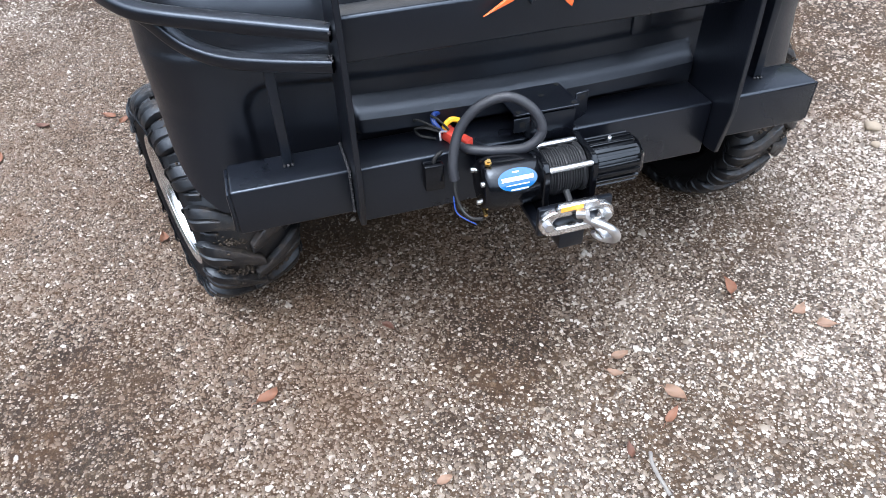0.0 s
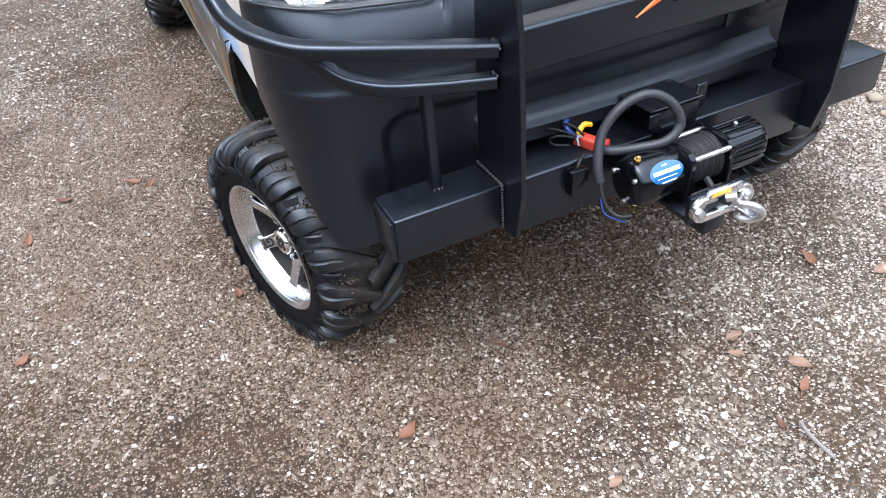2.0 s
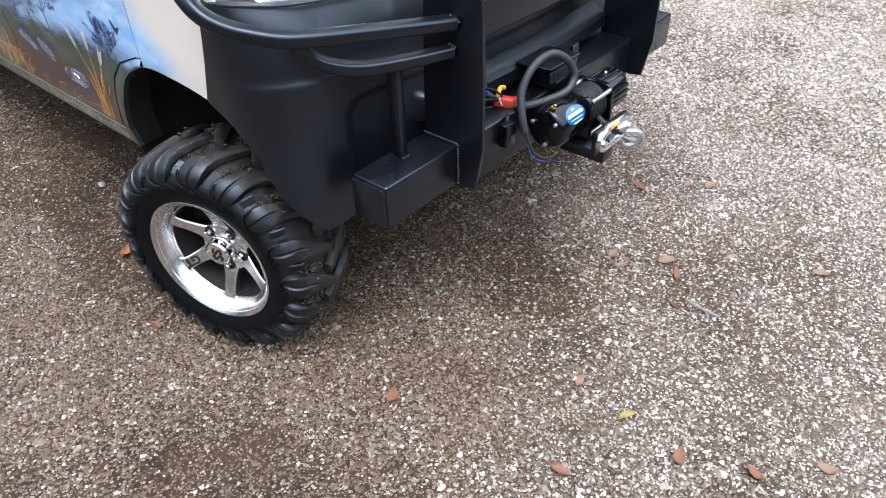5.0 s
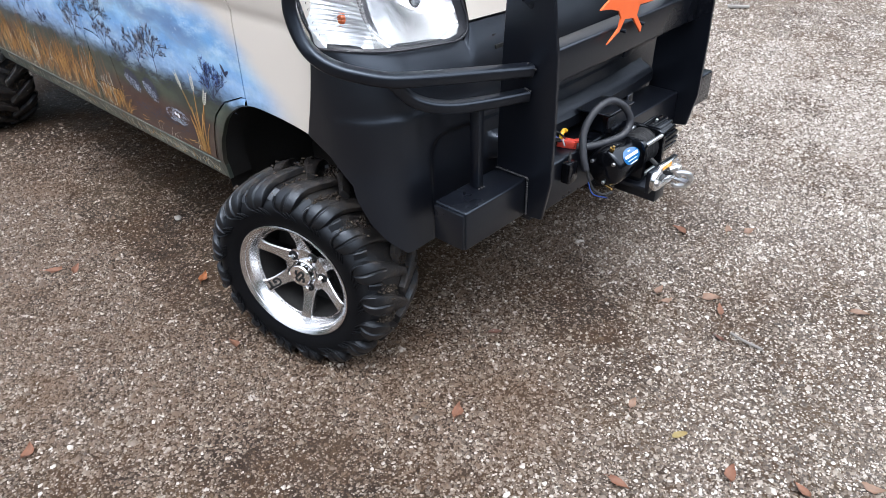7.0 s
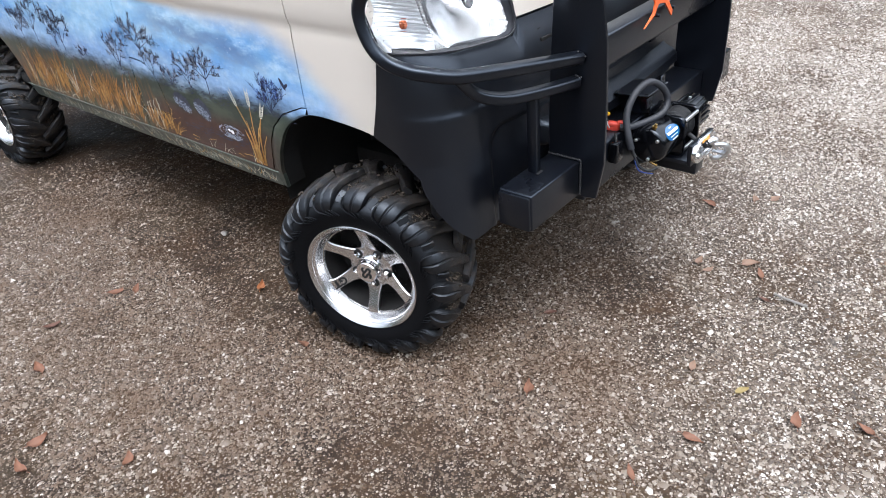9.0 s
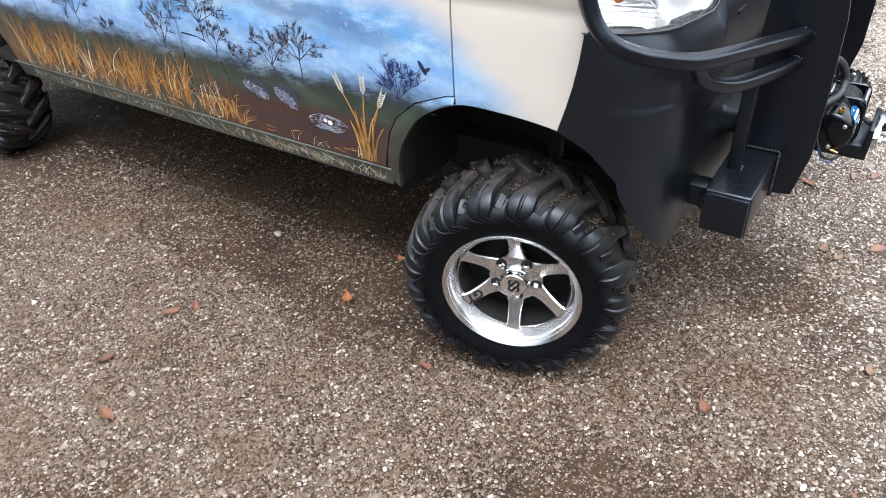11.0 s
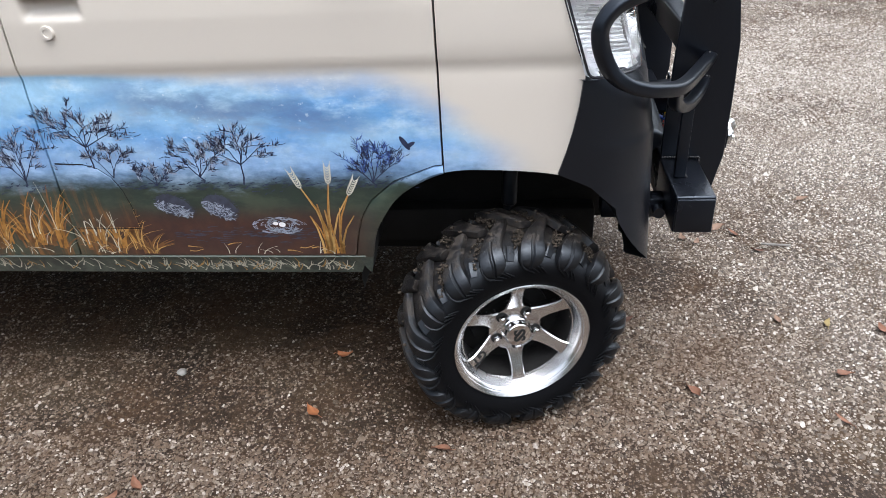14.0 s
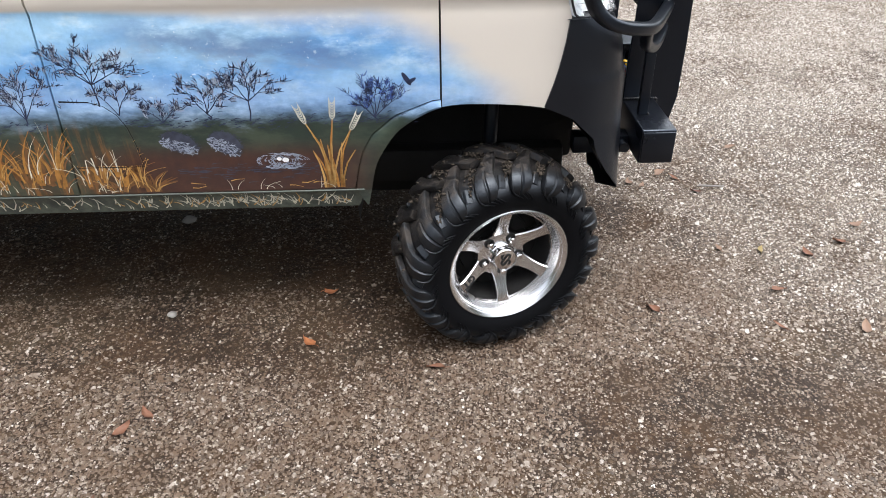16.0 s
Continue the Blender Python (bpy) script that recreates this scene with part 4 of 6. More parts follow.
part("door_gap", panel_patch([(seam_b(z) - 0.002, z) for z in (0.455, 0.70, 0.90, 1.15)] + [(seam_b(z) + 0.002, z) for z in (1.15, 0.90, 0.70, 0.455)], -0.010, 0.012), GAP, fd, "dark gap behind the door")

# ---------------------------------------------------------------- brush strokes of the mural, paint film on the doors
rng = random.Random(11)


def stroke(points, w0, w1, out=0.0012):
    """A flat tapered brush stroke over the flank: points (x, z)."""
    n = len(points)
    vs, fs = [], []
    for i, (x, z) in enumerate(points):
        a, b = points[max(i - 1, 0)], points[min(i + 1, n - 1)]
        d = math.hypot(b[0] - a[0], b[1] - a[1]) or 1
        nx, nz = -(b[1] - a[1]) / d, (b[0] - a[0]) / d
        w = (w0 + (w1 - w0) * i / (n - 1)) / 2
        vs += [on_door(x - nx * w, z - nz * w, 0.0004 + 0.35 * out), on_door(x + nx * w, z + nz * w, 0.0004 + 0.35 * out)]
    for i in range(n - 1):
        fs.append((2 * i, 2 * i + 2, 2 * i + 3, 2 * i + 1))
    return vs, fs


part("flap_gap", merge(stroke(FLAP_LINE[:2], 0.0034, 0.0030, 0.0034), stroke(FLAP_LINE[1:7], 0.0014, 0.0012, 0.0034), stroke(FLAP_LINE[6:], 0.0022, 0.0022, 0.0030)), GAP, fd, "dark gap round the filler flap")


def blade(x, z, h, lean, w, out=0.0012):
    pts = [(x + lean * t * t, z + h * t * (1 - 0.12 * abs(lean) / max(h, 0.01) * t)) for t in (0, 0.25, 0.5, 0.75, 1)]
    return stroke(pts, w, w * 0.15, out)


def bush(x, z, h, spread, count, trunk=0.0, out=0.0010):
    """A twiggy shrub or small tree: forked stems with side twigs, clumps of tiny leaf dabs along them."""
    geos, twigs = [], []
    stems = max(3, min(7, count // 22))
    fork = (x + rng.uniform(-0.006, 0.006), z + h * trunk)
    if trunk:
        geos.append(stroke([(x, z), (x + 0.004, z + 0.4 * h * trunk), fork], 0.0042, 0.0026, out))
    for k in range(stems):
        f = (k + 0.5) / stems - 0.5
        top = (x + spread * f * 1.9 + rng.uniform(-0.01, 0.01), z + h * (0.80 + 0.20 * rng.random()) * (1 - 0.8 * f * f))
        bend = (fork[0] + (top[0] - fork[0]) * (0.30 + 0.5 * abs(f)) + rng.uniform(-0.004, 0.004), fork[1] + (top[1] - fork[1]) * 0.55)
        geos.append(stroke([fork, ((fork[0] + bend[0]) / 2 + rng.uniform(-0.003, 0.003), (fork[1] + bend[1]) / 2), bend, top], 0.0026, 0.0009, out))
        twigs.append((bend, top))
        for _ in range(4):
            t = rng.uniform(0.25, 1.0)
            px, pz = (fork[0] + (bend[0] - fork[0]) * 2 * t, fork[1] + (bend[1] - fork[1]) * 2 * t) if t < 0.5 else (bend[0] + (top[0] - bend[0]) * (2 * t - 1), bend[1] + (top[1] - bend[1]) * (2 * t - 1))
            ang = math.atan2(top[1] - bend[1], top[0] - bend[0]) + rng.choice((-1, 1)) * rng.uniform(0.5, 1.15)
            ln = rng.uniform(0.16, 0.34) * h
            q = (px + ln * math.cos(ang), pz + 0.8 * ln * math.sin(ang))
            geos.append(stroke([(px, pz), ((px + q[0]) / 2, (pz + q[1]) / 2 + 0.002), q], 0.0014, 0.0007, out))
            twigs.append(((px, pz), q))
    dabs = []
    for k in range(int(count * 3.4)):
        p, q = rng.choice(twigs)
        t = rng.random() ** 0.5 * 1.05
        px, pz = p[0] + (q[0] - p[0]) * t + rng.gauss(0, 0.0025), p[1] + (q[1] - p[1]) * t + rng.gauss(0, 0.0025)
        ang = math.atan2(q[1] - p[1], q[0] - p[0]) * 0.6 + 0.63 + rng.choice((-0.5, 0.5)) + rng.gauss(0, 0.22)
        ln = rng.uniform(0.006, 0.019)
        dabs.append(stroke([(px, pz), (px + ln * 0.5 * math.cos(ang), pz + ln * 0.5 * math.sin(ang)), (px + ln * math.cos(ang + 0.15), pz + ln * math.sin(ang + 0.15))], 0.0018, 0.0006, out + 0.0003))
    return geos, dabs


def painted_bushes(parent, rows):
    for x, z, h, spread, count, leafy, trunk in rows:
        geos, dabs = bush(x, z, h, spread, count, trunk)
        cut = int(len(dabs) * 0.68)
        b = part("painted_bush", merge(*geos, *dabs[:cut]), P_DARK, parent, "dark twiggy shrub painted on the door", smooth=0)
        tagged(part("painted_highlight", merge(*dabs[cut:]), leafy, parent, "lighter dabs on a painted shrub", smooth=0), kind="stuff")


painted_bushes(fd, ((-0.935, 0.665, 0.165, 0.120, 150, P_GREY, 0.42), (-0.895, 0.660, 0.070, 0.055, 70, P_GREY, 0.0), (-0.690, 0.645, 0.100, 0.085, 95, P_GREY, 0.15), (-0.600, 0.640, 0.128, 0.090, 110, P_GREY, 0.38), (-0.310, 0.632, 0.100, 0.085, 110, P_BLUE, 0.1), (-0.80, 0.640, 0.045, 0.06, 60, P_GREY, 0.0), (-0.985, 0.655, 0.035, 0.05, 45, P_GREY, 0.0)))
painted_bushes(sd, ((-1.110, 0.640, 0.130, 0.085, 110, P_GREY, 0.12), (-1.50, 0.655, 0.145, 0.12, 120, P_SLATE, 0.2), (-1.56, 0.66, 0.13, 0.08, 90, P_SLATE, 0.1), (-1.72, 0.66, 0.16, 0.13, 120, P_SLATE, 0.3), (-1.36, 0.655, 0.03, 0.06, 30, P_DARK, 0.0), (-1.85, 0.66, 0.13, 0.11, 90, P_SLATE, 0.2)))
# low ragged brush along the picture's skyline
for parent, x0, x1, n in ((fd, -1.0, -0.22, 150), (sd, -1.92, -1.07, 130)):
    bag = []
    for _ in range(n):
        px, pz = rng.uniform(x0, x1), rng.gauss(0.637, 0.009)
        bag.append(stroke([(px, pz), (px + 0.006, pz + rng.uniform(-0.001, 0.004)), (px + rng.uniform(0.008, 0.018), pz + rng.uniform(-0.002, 0.007))], 0.0022, 0.0007))
    tagged(part("painted_litter", merge(*bag), P_DARK, parent, "low dark brush strokes along the painted skyline", smooth=0), kind="stuff")


def painted_grass(parent, x0, x1, clumps, z0, h, mats):
    bags = [[] for _ in mats]
    for c in range(clumps):
        cx = x0 + (x1 - x0) * (c + 0.5 + rng.uniform(-0.32, 0.32)) / clumps
        size = rng.uniform(0.72, 1.12)
        for j in range(rng.randint(15, 26)):
            f = rng.uniform(-1, 1)
            hh = h * size * rng.uniform(0.45, 1.10) * (1 - 0.30 * f * f)
            lean = 0.062 * f * size + rng.gauss(0, 0.014)
            z = max(0.460, z0 + rng.uniform(-0.032, 0.026))
            i = rng.choice((0, 0, 0, 0, 0, 1, 1, 1, 1, 1, 2, 2, 2, 3))
            w = rng.uniform(0.0040, 0.0095) * (1.4 if i == 1 else 1.0) if i < 2 else rng.uniform(0.0016, 0.0036)
            bags[i].append(blade(cx + 0.014 * f + rng.gauss(0, 0.005), z, hh, lean, w, 0.0010 + 0.0003 * (1, 0, 2, 3)[i]))
    for bag, m in zip(bags, mats):
        if bag:
            tagged(part("painted_grass", merge(*bag), m, parent, "painted grass blades on the door", smooth=0), kind="stuff")


painted_grass(sd, -1.93, -1.05, 18, 0.500, 0.130, (P_ORANGE, P_RUST, P_STRAW, P_PALE))
painted_grass(fd, -1.025, -0.870, 4, 0.500, 0.115, (P_ORANGE, P_RUST, P_STRAW, P_PALE))
painted_grass(fd, -0.96, -0.85, 2, 0.460, 0.075, (P_RUST, P_RUST, P_STRAW, P_PALE))
# low cream blades along the foot of the doors and on the sill
for parent, x0, x1, n in ((fd, -1.02, -0.42, 14), (sd, -1.92, -1.06, 45)):
    bag = [blade(rng.uniform(x0, x1), 0.4575 + rng.uniform(0, 0.008), rng.uniform(0.010, 0.036), rng.gauss(0, 0.03), 0.0022, 0.0019) for _ in range(n)]
    tagged(part("painted_grass", merge(*bag), P_PALE, parent, "cream grass blades at the foot of the door", smooth=0), kind="stuff")
sill = [o for o in van.children if o.name.startswith("sill")][0]
bag, straw = [], []
for k in range(250):
    x = rng.uniform(-1.95, -0.40) if k < 170 else rng.uniform(-0.80, -0.385)
    a = rng.uniform(0.4, 2.7)
    ln = rng.uniform(0.012, 0.042)
    z0 = rng.uniform(0.402, 0.425)
    (bag if rng.random() < 0.8 else straw).append(stroke([(x, z0), (x + 0.5 * ln * math.cos(a), z0 + 0.5 * ln * math.sin(a)), (x + ln * math.cos(a + 0.2), min(0.447, z0 + ln * math.sin(a + 0.2)))], 0.0036, 0.0010))
tagged(part("painted_grass", merge(*bag), P_PALE, sill, "cream blades on the sill", smooth=0), kind="stuff")
tagged(part("painted_grass", merge(*straw), P_STRAW, sill, "straw blades on the sill", smooth=0), kind="stuff")
# ripe wheat ears beside the wheel arch
bag, ears = [], []
for bx, tx, tz in ((-0.430, -0.475, 0.630), (-0.425, -0.412, 0.640), (-0.415, -0.372, 0.612), (-0.43, -0.445, 0.59), (-0.41, -0.395, 0.58), (-0.42, -0.43, 0.575), (-0.405, -0.365, 0.560), (-0.44, -0.465, 0.56)):
    for _ in range(2):
        o = rng.uniform(-0.010, 0.010)
        bag.append(stroke([(bx + o, 0.460), (bx + o * 0.8 + (tx - bx) * 0.08, 0.46 + (tz - 0.46) * 0.3), (bx + o * 0.5 + (tx - bx) * 0.4, 0.46 + (tz - 0.46) * 0.66), (tx, tz)], 0.0065, 0.0022, 0.0014))
for tx, tz, a in ((-0.475, 0.630, 1.95), (-0.412, 0.640, 1.50), (-0.372, 0.612, 1.10)):
    for k in range(7):
        px, pz = tx + 0.0062 * k * math.cos(a), tz + 0.0062 * k * math.sin(a)
        for sgn in (-0.75, 0.75):
            ears.append(stroke([(px, pz), (px + 0.007 * math.cos(a + sgn), pz + 0.007 * math.sin(a + sgn)), (px + 0.019 * math.cos(a + sgn * 0.55), pz + 0.019 * math.sin(a + sgn * 0.55))], 0.0030, 0.0007, 0.0018))
tagged(part("painted_wheat", merge(*bag[::2]), P_ORANGE, fd, "ochre wheat stalks painted on the door", smooth=0), kind="stuff")
tagged(part("painted_wheat", merge(*bag[1::2]), P_STRAW, fd, "straw-coloured wheat stalks painted on the door", smooth=0), kind="stuff")
tagged(part("painted_wheat_ear", merge(*ears), P_PALE, fd, "cream wheat ears painted on the door", smooth=0), kind="stuff")
def dab(cx, cz, rx, rz, tilt=0.0, out=0.0014, n=18):
    c, s = math.cos(tilt), math.sin(tilt)
    vs = [on_door(cx + rx * math.cos(a) * c - rz * math.sin(a) * s, cz + rx * math.cos(a) * s + rz * math.sin(a) * c, 0.0004 + 0.35 * out) for a in [2 * math.pi * k / n for k in range(n)]]
    return vs, [tuple(range(n))]


# round nest of pale strokes with two eggs
bag = []
for _ in range(190):
    a, r = rng.uniform(0, 6.28), rng.uniform(0.25, 1.05)
    pts = [(-0.540 + 0.062 * r * math.cos(a + d), 0.535 + 0.021 * r * math.sin(a + d) + rng.uniform(-0.002, 0.002)) for d in (0, 0.18, 0.36)]
    bag.append(stroke(pts, 0.0016, 0.0006, 0.0014))
tagged(part("painted_nest", merge(*bag), P_GREY, fd, "oval nest of pale strokes painted on the door", smooth=0), kind="stuff")


for ex, ez, er in ((-0.533, 0.538, 0.008), (-0.548, 0.541, 0.006)):
    part("painted_egg", dab(ex, ez, er, er * 0.78, out=0.0022), WHITE, fd, "white egg painted in the nest", smooth=0)
# plain stippled shapes on the path, two dark flecks in the sky
for cx, cz, rx, rz, tilt in ((-0.775, 0.590, 0.047, 0.027, -0.38), (-0.668, 0.586, 0.042, 0.030, -0.50)):
    part("painted_shape", dab(cx, cz, rx * 0.9, rz * 0.9, tilt, 0.0011), P_SLATE, fd, "slate oval shape painted on the path", smooth=0)
    for count, m, lift in ((260, P_SLATE, 0.0014), (170, P_GREY, 0.0018)):
        bag = []
        for _ in range(count):
            a, r = rng.uniform(0, 6.28), math.sqrt(rng.random())
            u, v = rx * r * math.cos(a), rz * r * math.sin(a) * (0.55 if m is P_GREY else 1.0) - (0.40 * rz if m is P_GREY else 0)
            px, pz = cx + u * math.cos(tilt) - v * math.sin(tilt), cz + u * math.sin(tilt) + v * math.cos(tilt)
            b = tilt + rng.gauss(0, 0.7)
            bag.append(stroke([(px, pz), (px + 0.003 * math.cos(b), pz + 0.003 * math.sin(b)), (px + 0.0065 * math.cos(b), pz + 0.0065 * math.sin(b))], 0.0016, 0.0006, lift))
        tagged(part("painted_shape", merge(*bag), m, fd, "stippled oval shape painted on the path", smooth=0), kind="stuff")
for cx, cz, rx, rz, tilt in ((-0.237, 0.732, 0.018, 0.0055, -1.0), (-0.226, 0.728, 0.012, 0.0045, 0.55)):
    part("painted_shape", dab(cx, cz, rx, rz, tilt), P_DARK, fd, "dark fleck painted on the sky", smooth=0)
bag = []
for _ in range(70):
    x, z = rng.uniform(-0.80, -0.46), rng.gauss(0.512, 0.010)
    bag.append(stroke([(x, z), (x + 0.012, z + rng.uniform(-0.002, 0.003)), (x + 0.026, z + rng.uniform(-0.004, 0.004))], 0.0022, 0.0008))
tagged(part("painted_litter", merge(*bag), P_SLATE, fd, "dark litter strokes painted on the path", smooth=0), kind="stuff")
bag = []
for _ in range(9):
    x, z = rng.uniform(-0.78, -0.40), rng.gauss(0.475, 0.007)
    bag.append(stroke([(x, z), (x + 0.014, z + rng.uniform(-0.003, 0.006)), (x + 0.034, z + rng.uniform(-0.008, 0.008))], 0.003, 0.0008))
tagged(part("painted_litter", merge(*bag), P_STRAW, fd, "straw strokes painted on the path", smooth=0), kind="stuff")

# ---------------------------------------------------------------- black front bumper
bump_rows = []
BZ = (0.405, 0.425, 0.46, 0.50, 0.53, 0.546, 0.553, 0.560, 0.567, 0.575, 0.585, 0.593, 0.599, 0.604, 0.608, 0.612, 0.617, 0.625, 0.632, 0.638, 0.643, 0.647, 0.651, 0.655, 0.659, 0.664, 0.67, 0.68, 0.69, 0.705, 0.712, 0.718, 0.724, 0.735, 0.75, 0.78, 0.81, 0.835, 0.852, 0.862)


def bumper_point(s, zz):
    """s 0 at the wheel arch, 1 at the middle of the front; the lower edge drops towards the corner."""
    foot = float(np.interp(s, (0, 0.012, 0.06, 0.10, 0.17, 0.25, 1), (0.560, 0.535, 0.480, 0.445, 0.400, 0.405, 0.405)))
    z = zz if zz >= 0.60 else foot + (zz - 0.405) / 0.195 * (0.60 - foot)
    start = float(np.interp(z, (0.405, 0.51, 0.568, 0.627, 0.657, 0.71, 0.76, 0.81, 0.856), (0.203, 0.203, 0.205, 0.146, 0.078, 0.0945, 0.1075, 0.116, 0.121)))
    hw = half_width(max(z, 0.6)) + 0.004
    xf = float(np.interp(z, (0.405, 0.60, 0.69, 0.712, 0.724, 0.76, 0.80, 0.835, 0.862), (0.300, 0.293, 0.289, 0.287, 0.281, 0.2765, 0.2685, 0.2555, 0.2405)))
    a, b, n = 0.150, 0.145, float(np.interp(z, (0.40, 0.60), (2.9, 2.1)))
    xc = xf - a
    if start < xc:
        chain = [Vector((start + (xc - start) * t, YC - hw, z)) for t in (0, 0.5)]
        t0 = 0.0
    else:
        chain = []
        t0 = math.asin(min(1.0, ((start - xc) / a)) ** (n / 2))
    for k in range(17):
        t = t0 + (math.pi / 2 - t0) * k / 16
        chain = chain + [Vector((xc + a * math.sin(t) ** (2 / n), YC - hw + b * (1 - max(0.0, math.cos(t)) ** (2 / n)), z))]
    y0 = YC - hw + b
    for k in range(1, 11):
        chain = chain + [Vector((xf + 0.045 * (1 - (1 - k / 10) ** 2), y0 + (YC - y0) * k / 10, z))]
    d = [0.0]
    for p, q in zip(chain, chain[1:]):
        d.append(d[-1] + (q - p).length)
    v = s * d[-1]
    return Vector((np.interp(v, d, [p.x for p in chain]), np.interp(v, d, [p.y for p in chain]), z))


def lamp_foot(y):
    """The bumper's upper edge: it dips under the headlights."""
    return float(np.interp(abs(y - YC), (0.374, 0.384, 0.55, 0.65, 0.70), (0.862, 0.828, 0.838, 0.851, 0.855)))


def soft_step(a, b, v):
    u = max(0.0, min(1.0, (v - a) / (b - a)))
    return u * u * (3 - 2 * u)


def plate_field(d, z):
    """1 inside the pressed-in field in the middle of the bumper, which has rounded upper corners."""
    qx, qz = d - 0.478, z - 0.605
    return soft_step(0.010, -0.010, math.hypot(max(qx, 0.0), max(qz, 0.0)) + min(max(qx, qz), 0.0) - 0.050)


for z in BZ:
    r = []
    for s in [k / 150 for k in range(151)]:
        p = bumper_point(s, z)
        if z > 0.78:
            p.z = 0.78 + (z - 0.78) * (lamp_foot(p.y) - 0.78) / 0.082
        # pressed-in field, and the rounded lip that crosses it low down
        d = abs(p.y - YC)
        lip_out = float(np.interp(z, (0.546, 0.553, 0.567, 0.593, 0.604, 0.612, 0.617), (0, 0.55, 1, 1, 0.72, 0.22, 0))) * soft_step(0.362, 0.335, d)
        r.append(p + Vector((0.052 * lip_out - 0.011 * plate_field(d, z), 0, 0)))
    bump_rows.append(r + [Vector((p.x, 2 * YC - p.y, p.z)) for p in reversed(r[:-1])])


def bumper_in(p):
    d = Vector((-0.05, 0.03 if p.y < YC else -0.03, 0)) if abs(p.y - YC) < 0.62 else Vector((-0.005, 0.04 if p.y < YC else -0.04, 0))
    return d


bumper = part("bumper", thick(bump_rows, bumper_in), LINER, van, "black bed-liner coated front bumper")
# black shelf under the lamps that runs back to the grille
shelf = []
for s in [k / 40 for k in range(41)]:
    p = bumper_point(s, 0.862)
    p.z = lamp_foot(p.y)
    q = Vector((p.x - 0.05, p.y + 0.02, p.z + 0.003))
    shelf.append([p, p.lerp(q, 0.4) + Vector((0, 0, 0.002)), q])
shelf = shelf + [[Vector((p.x, 2 * YC - p.y, p.z)) for p in r] for r in reversed(shelf[:-1])]
part("lamp_ledge", grid(shelf), LINER, bumper, "black ledge under the headlights")
for side in (1, -1):
    for k in range(3):
        z = 0.800 + 0.022 * k
        g = box(0.286 - 0.012 * k, 0.3005 - 0.012 * k, -0.285, -0.225, z, z + 0.009, 0.002)
        part("vent_slot", g if side == 1 else mirrored(g), DARK, bumper, "dark vent slot")
for y in (0.26,):
    part("mount_lug", box(0.295, 0.335, y - 0.02, y + 0.02, 0.655, 0.735, 0.004), LINER, bumper, "black mounting lug")

# ---------------------------------------------------------------- headlights
for side in (1, -1):
    def lamp_point(s, t, inset=0.0):
        """s 0 outer edge .. 1 inner edge, t 0 foot .. 1 top."""
        # rounded corners, the inner foot most of all
        for s0, t0, ra, rb in ((1, 0, 0.09, 0.20), (0, 0, 0.03, 0.06), (0, 1, 0.04, 0.10), (1, 1, 0.05, 0.12)):
            u, v = (ra - abs(s - s0)) / ra, (rb - abs(t - t0)) / rb
            if u > 0 and v > 0:
                f = max(u, v) / math.hypot(u, v)
                s, t = abs(s0 - ra * (1 - u * f)), abs(t0 - rb * (1 - v * f))
        z_lo, z_hi = 0.858 - 0.026 * s ** 1.5, lamp_top(1.087 + 1.2 * max(0.0, s) ** 0.9) - 0.002
        z = z_lo + (z_hi - z_lo) * t
        x_edge = float(np.interp(z, (0.856, 1.06), (0.128, 0.064)))
        xc = float(np.interp(z, XF_Z, XF_V)) - 0.16
        w0 = 1 + 2 / math.pi * math.asin(min(1.0, max(0.0, (x_edge - xc) / 0.16)) ** 1.05)
        w1 = 2.29 - 0.02 * t
        return skin(w0 + (w1 - w0) * s ** 0.9, z, 0.005 - inset, 0.0)
    S, T = [k / 48 for k in range(49)], [k / 28 for k in range(29)]
    TB = [k / 120 for k in range(121)]
    lens_g = thick([[lamp_point(s, t) for s in S] for t in T], lambda p: Vector((-0.012, 0.008, 0)))
    back_rows = []
    for t in TB:
        r = []
        for s in S:
            e = min(1, 5 * min(s, 1 - s, t, 1 - t))
            if s > 0.42:
                u = math.hypot((s - 0.71) / 0.33, (t - 0.56) / 0.60)
                d = 0.006 + 0.115 * max(0.0, 1 - u ** 1.7) + 0.0015 * math.sin(70 * s) * e
            else:
                u = math.hypot((s - 0.21) / 0.24, (t - 0.55) / 0.62)
                d = 0.006 + 0.065 * max(0.0, 1 - u ** 1.6) + 0.0009 * math.sin(132 * t) * e
            r.append(lamp_point(s, t, 0.0) + Vector((-0.85 * d, 0.35 * d, 0)) + Vector((-0.004, 0.003, 0)))
        back_rows.append(r)
    g = grid([r[20:] for r in back_rows])
    hl = part("headlight", g if side == 1 else mirrored(g), REFLECTOR, van, "clear headlight with chrome reflector and fluted corner")
    g = grid([r[:21] for r in back_rows])
    part("corner_reflector", g if side == 1 else mirrored(g), LAMP_GREY, hl, "grey fluted reflector of the indicator")
    lens = part("lens", lens_g if side == 1 else mirrored(lens_g), LENS, hl, "clear plastic lens")
    lens.visible_shadow = False
    rim_path = [lamp_point(s, 0) for s in S] + [lamp_point(1, t) for t in T[1:]] + [lamp_point(s, 1) for s in reversed(S[:-1])] + [lamp_point(0, t) for t in reversed(T[1:-1])]
    rim_path.append(rim_path[0])
    g = sweep(rim_path, ring(0.0026, 6), up=(0.8, -0.6, 0), caps=False)
    part("lamp_seal", g if side == 1 else mirrored(g), BEZEL, hl, "dark seal round the lamp")
    fl = []
    for k in range(15):
        t = 0.06 + 0.88 * k / 14
        fl.append(sweep([lamp_point(s, t, 0.010) for s in (0.05, 0.15, 0.26, 0.36)], ring(0.0023, 6), up=(0.8, -0.6, 0)))
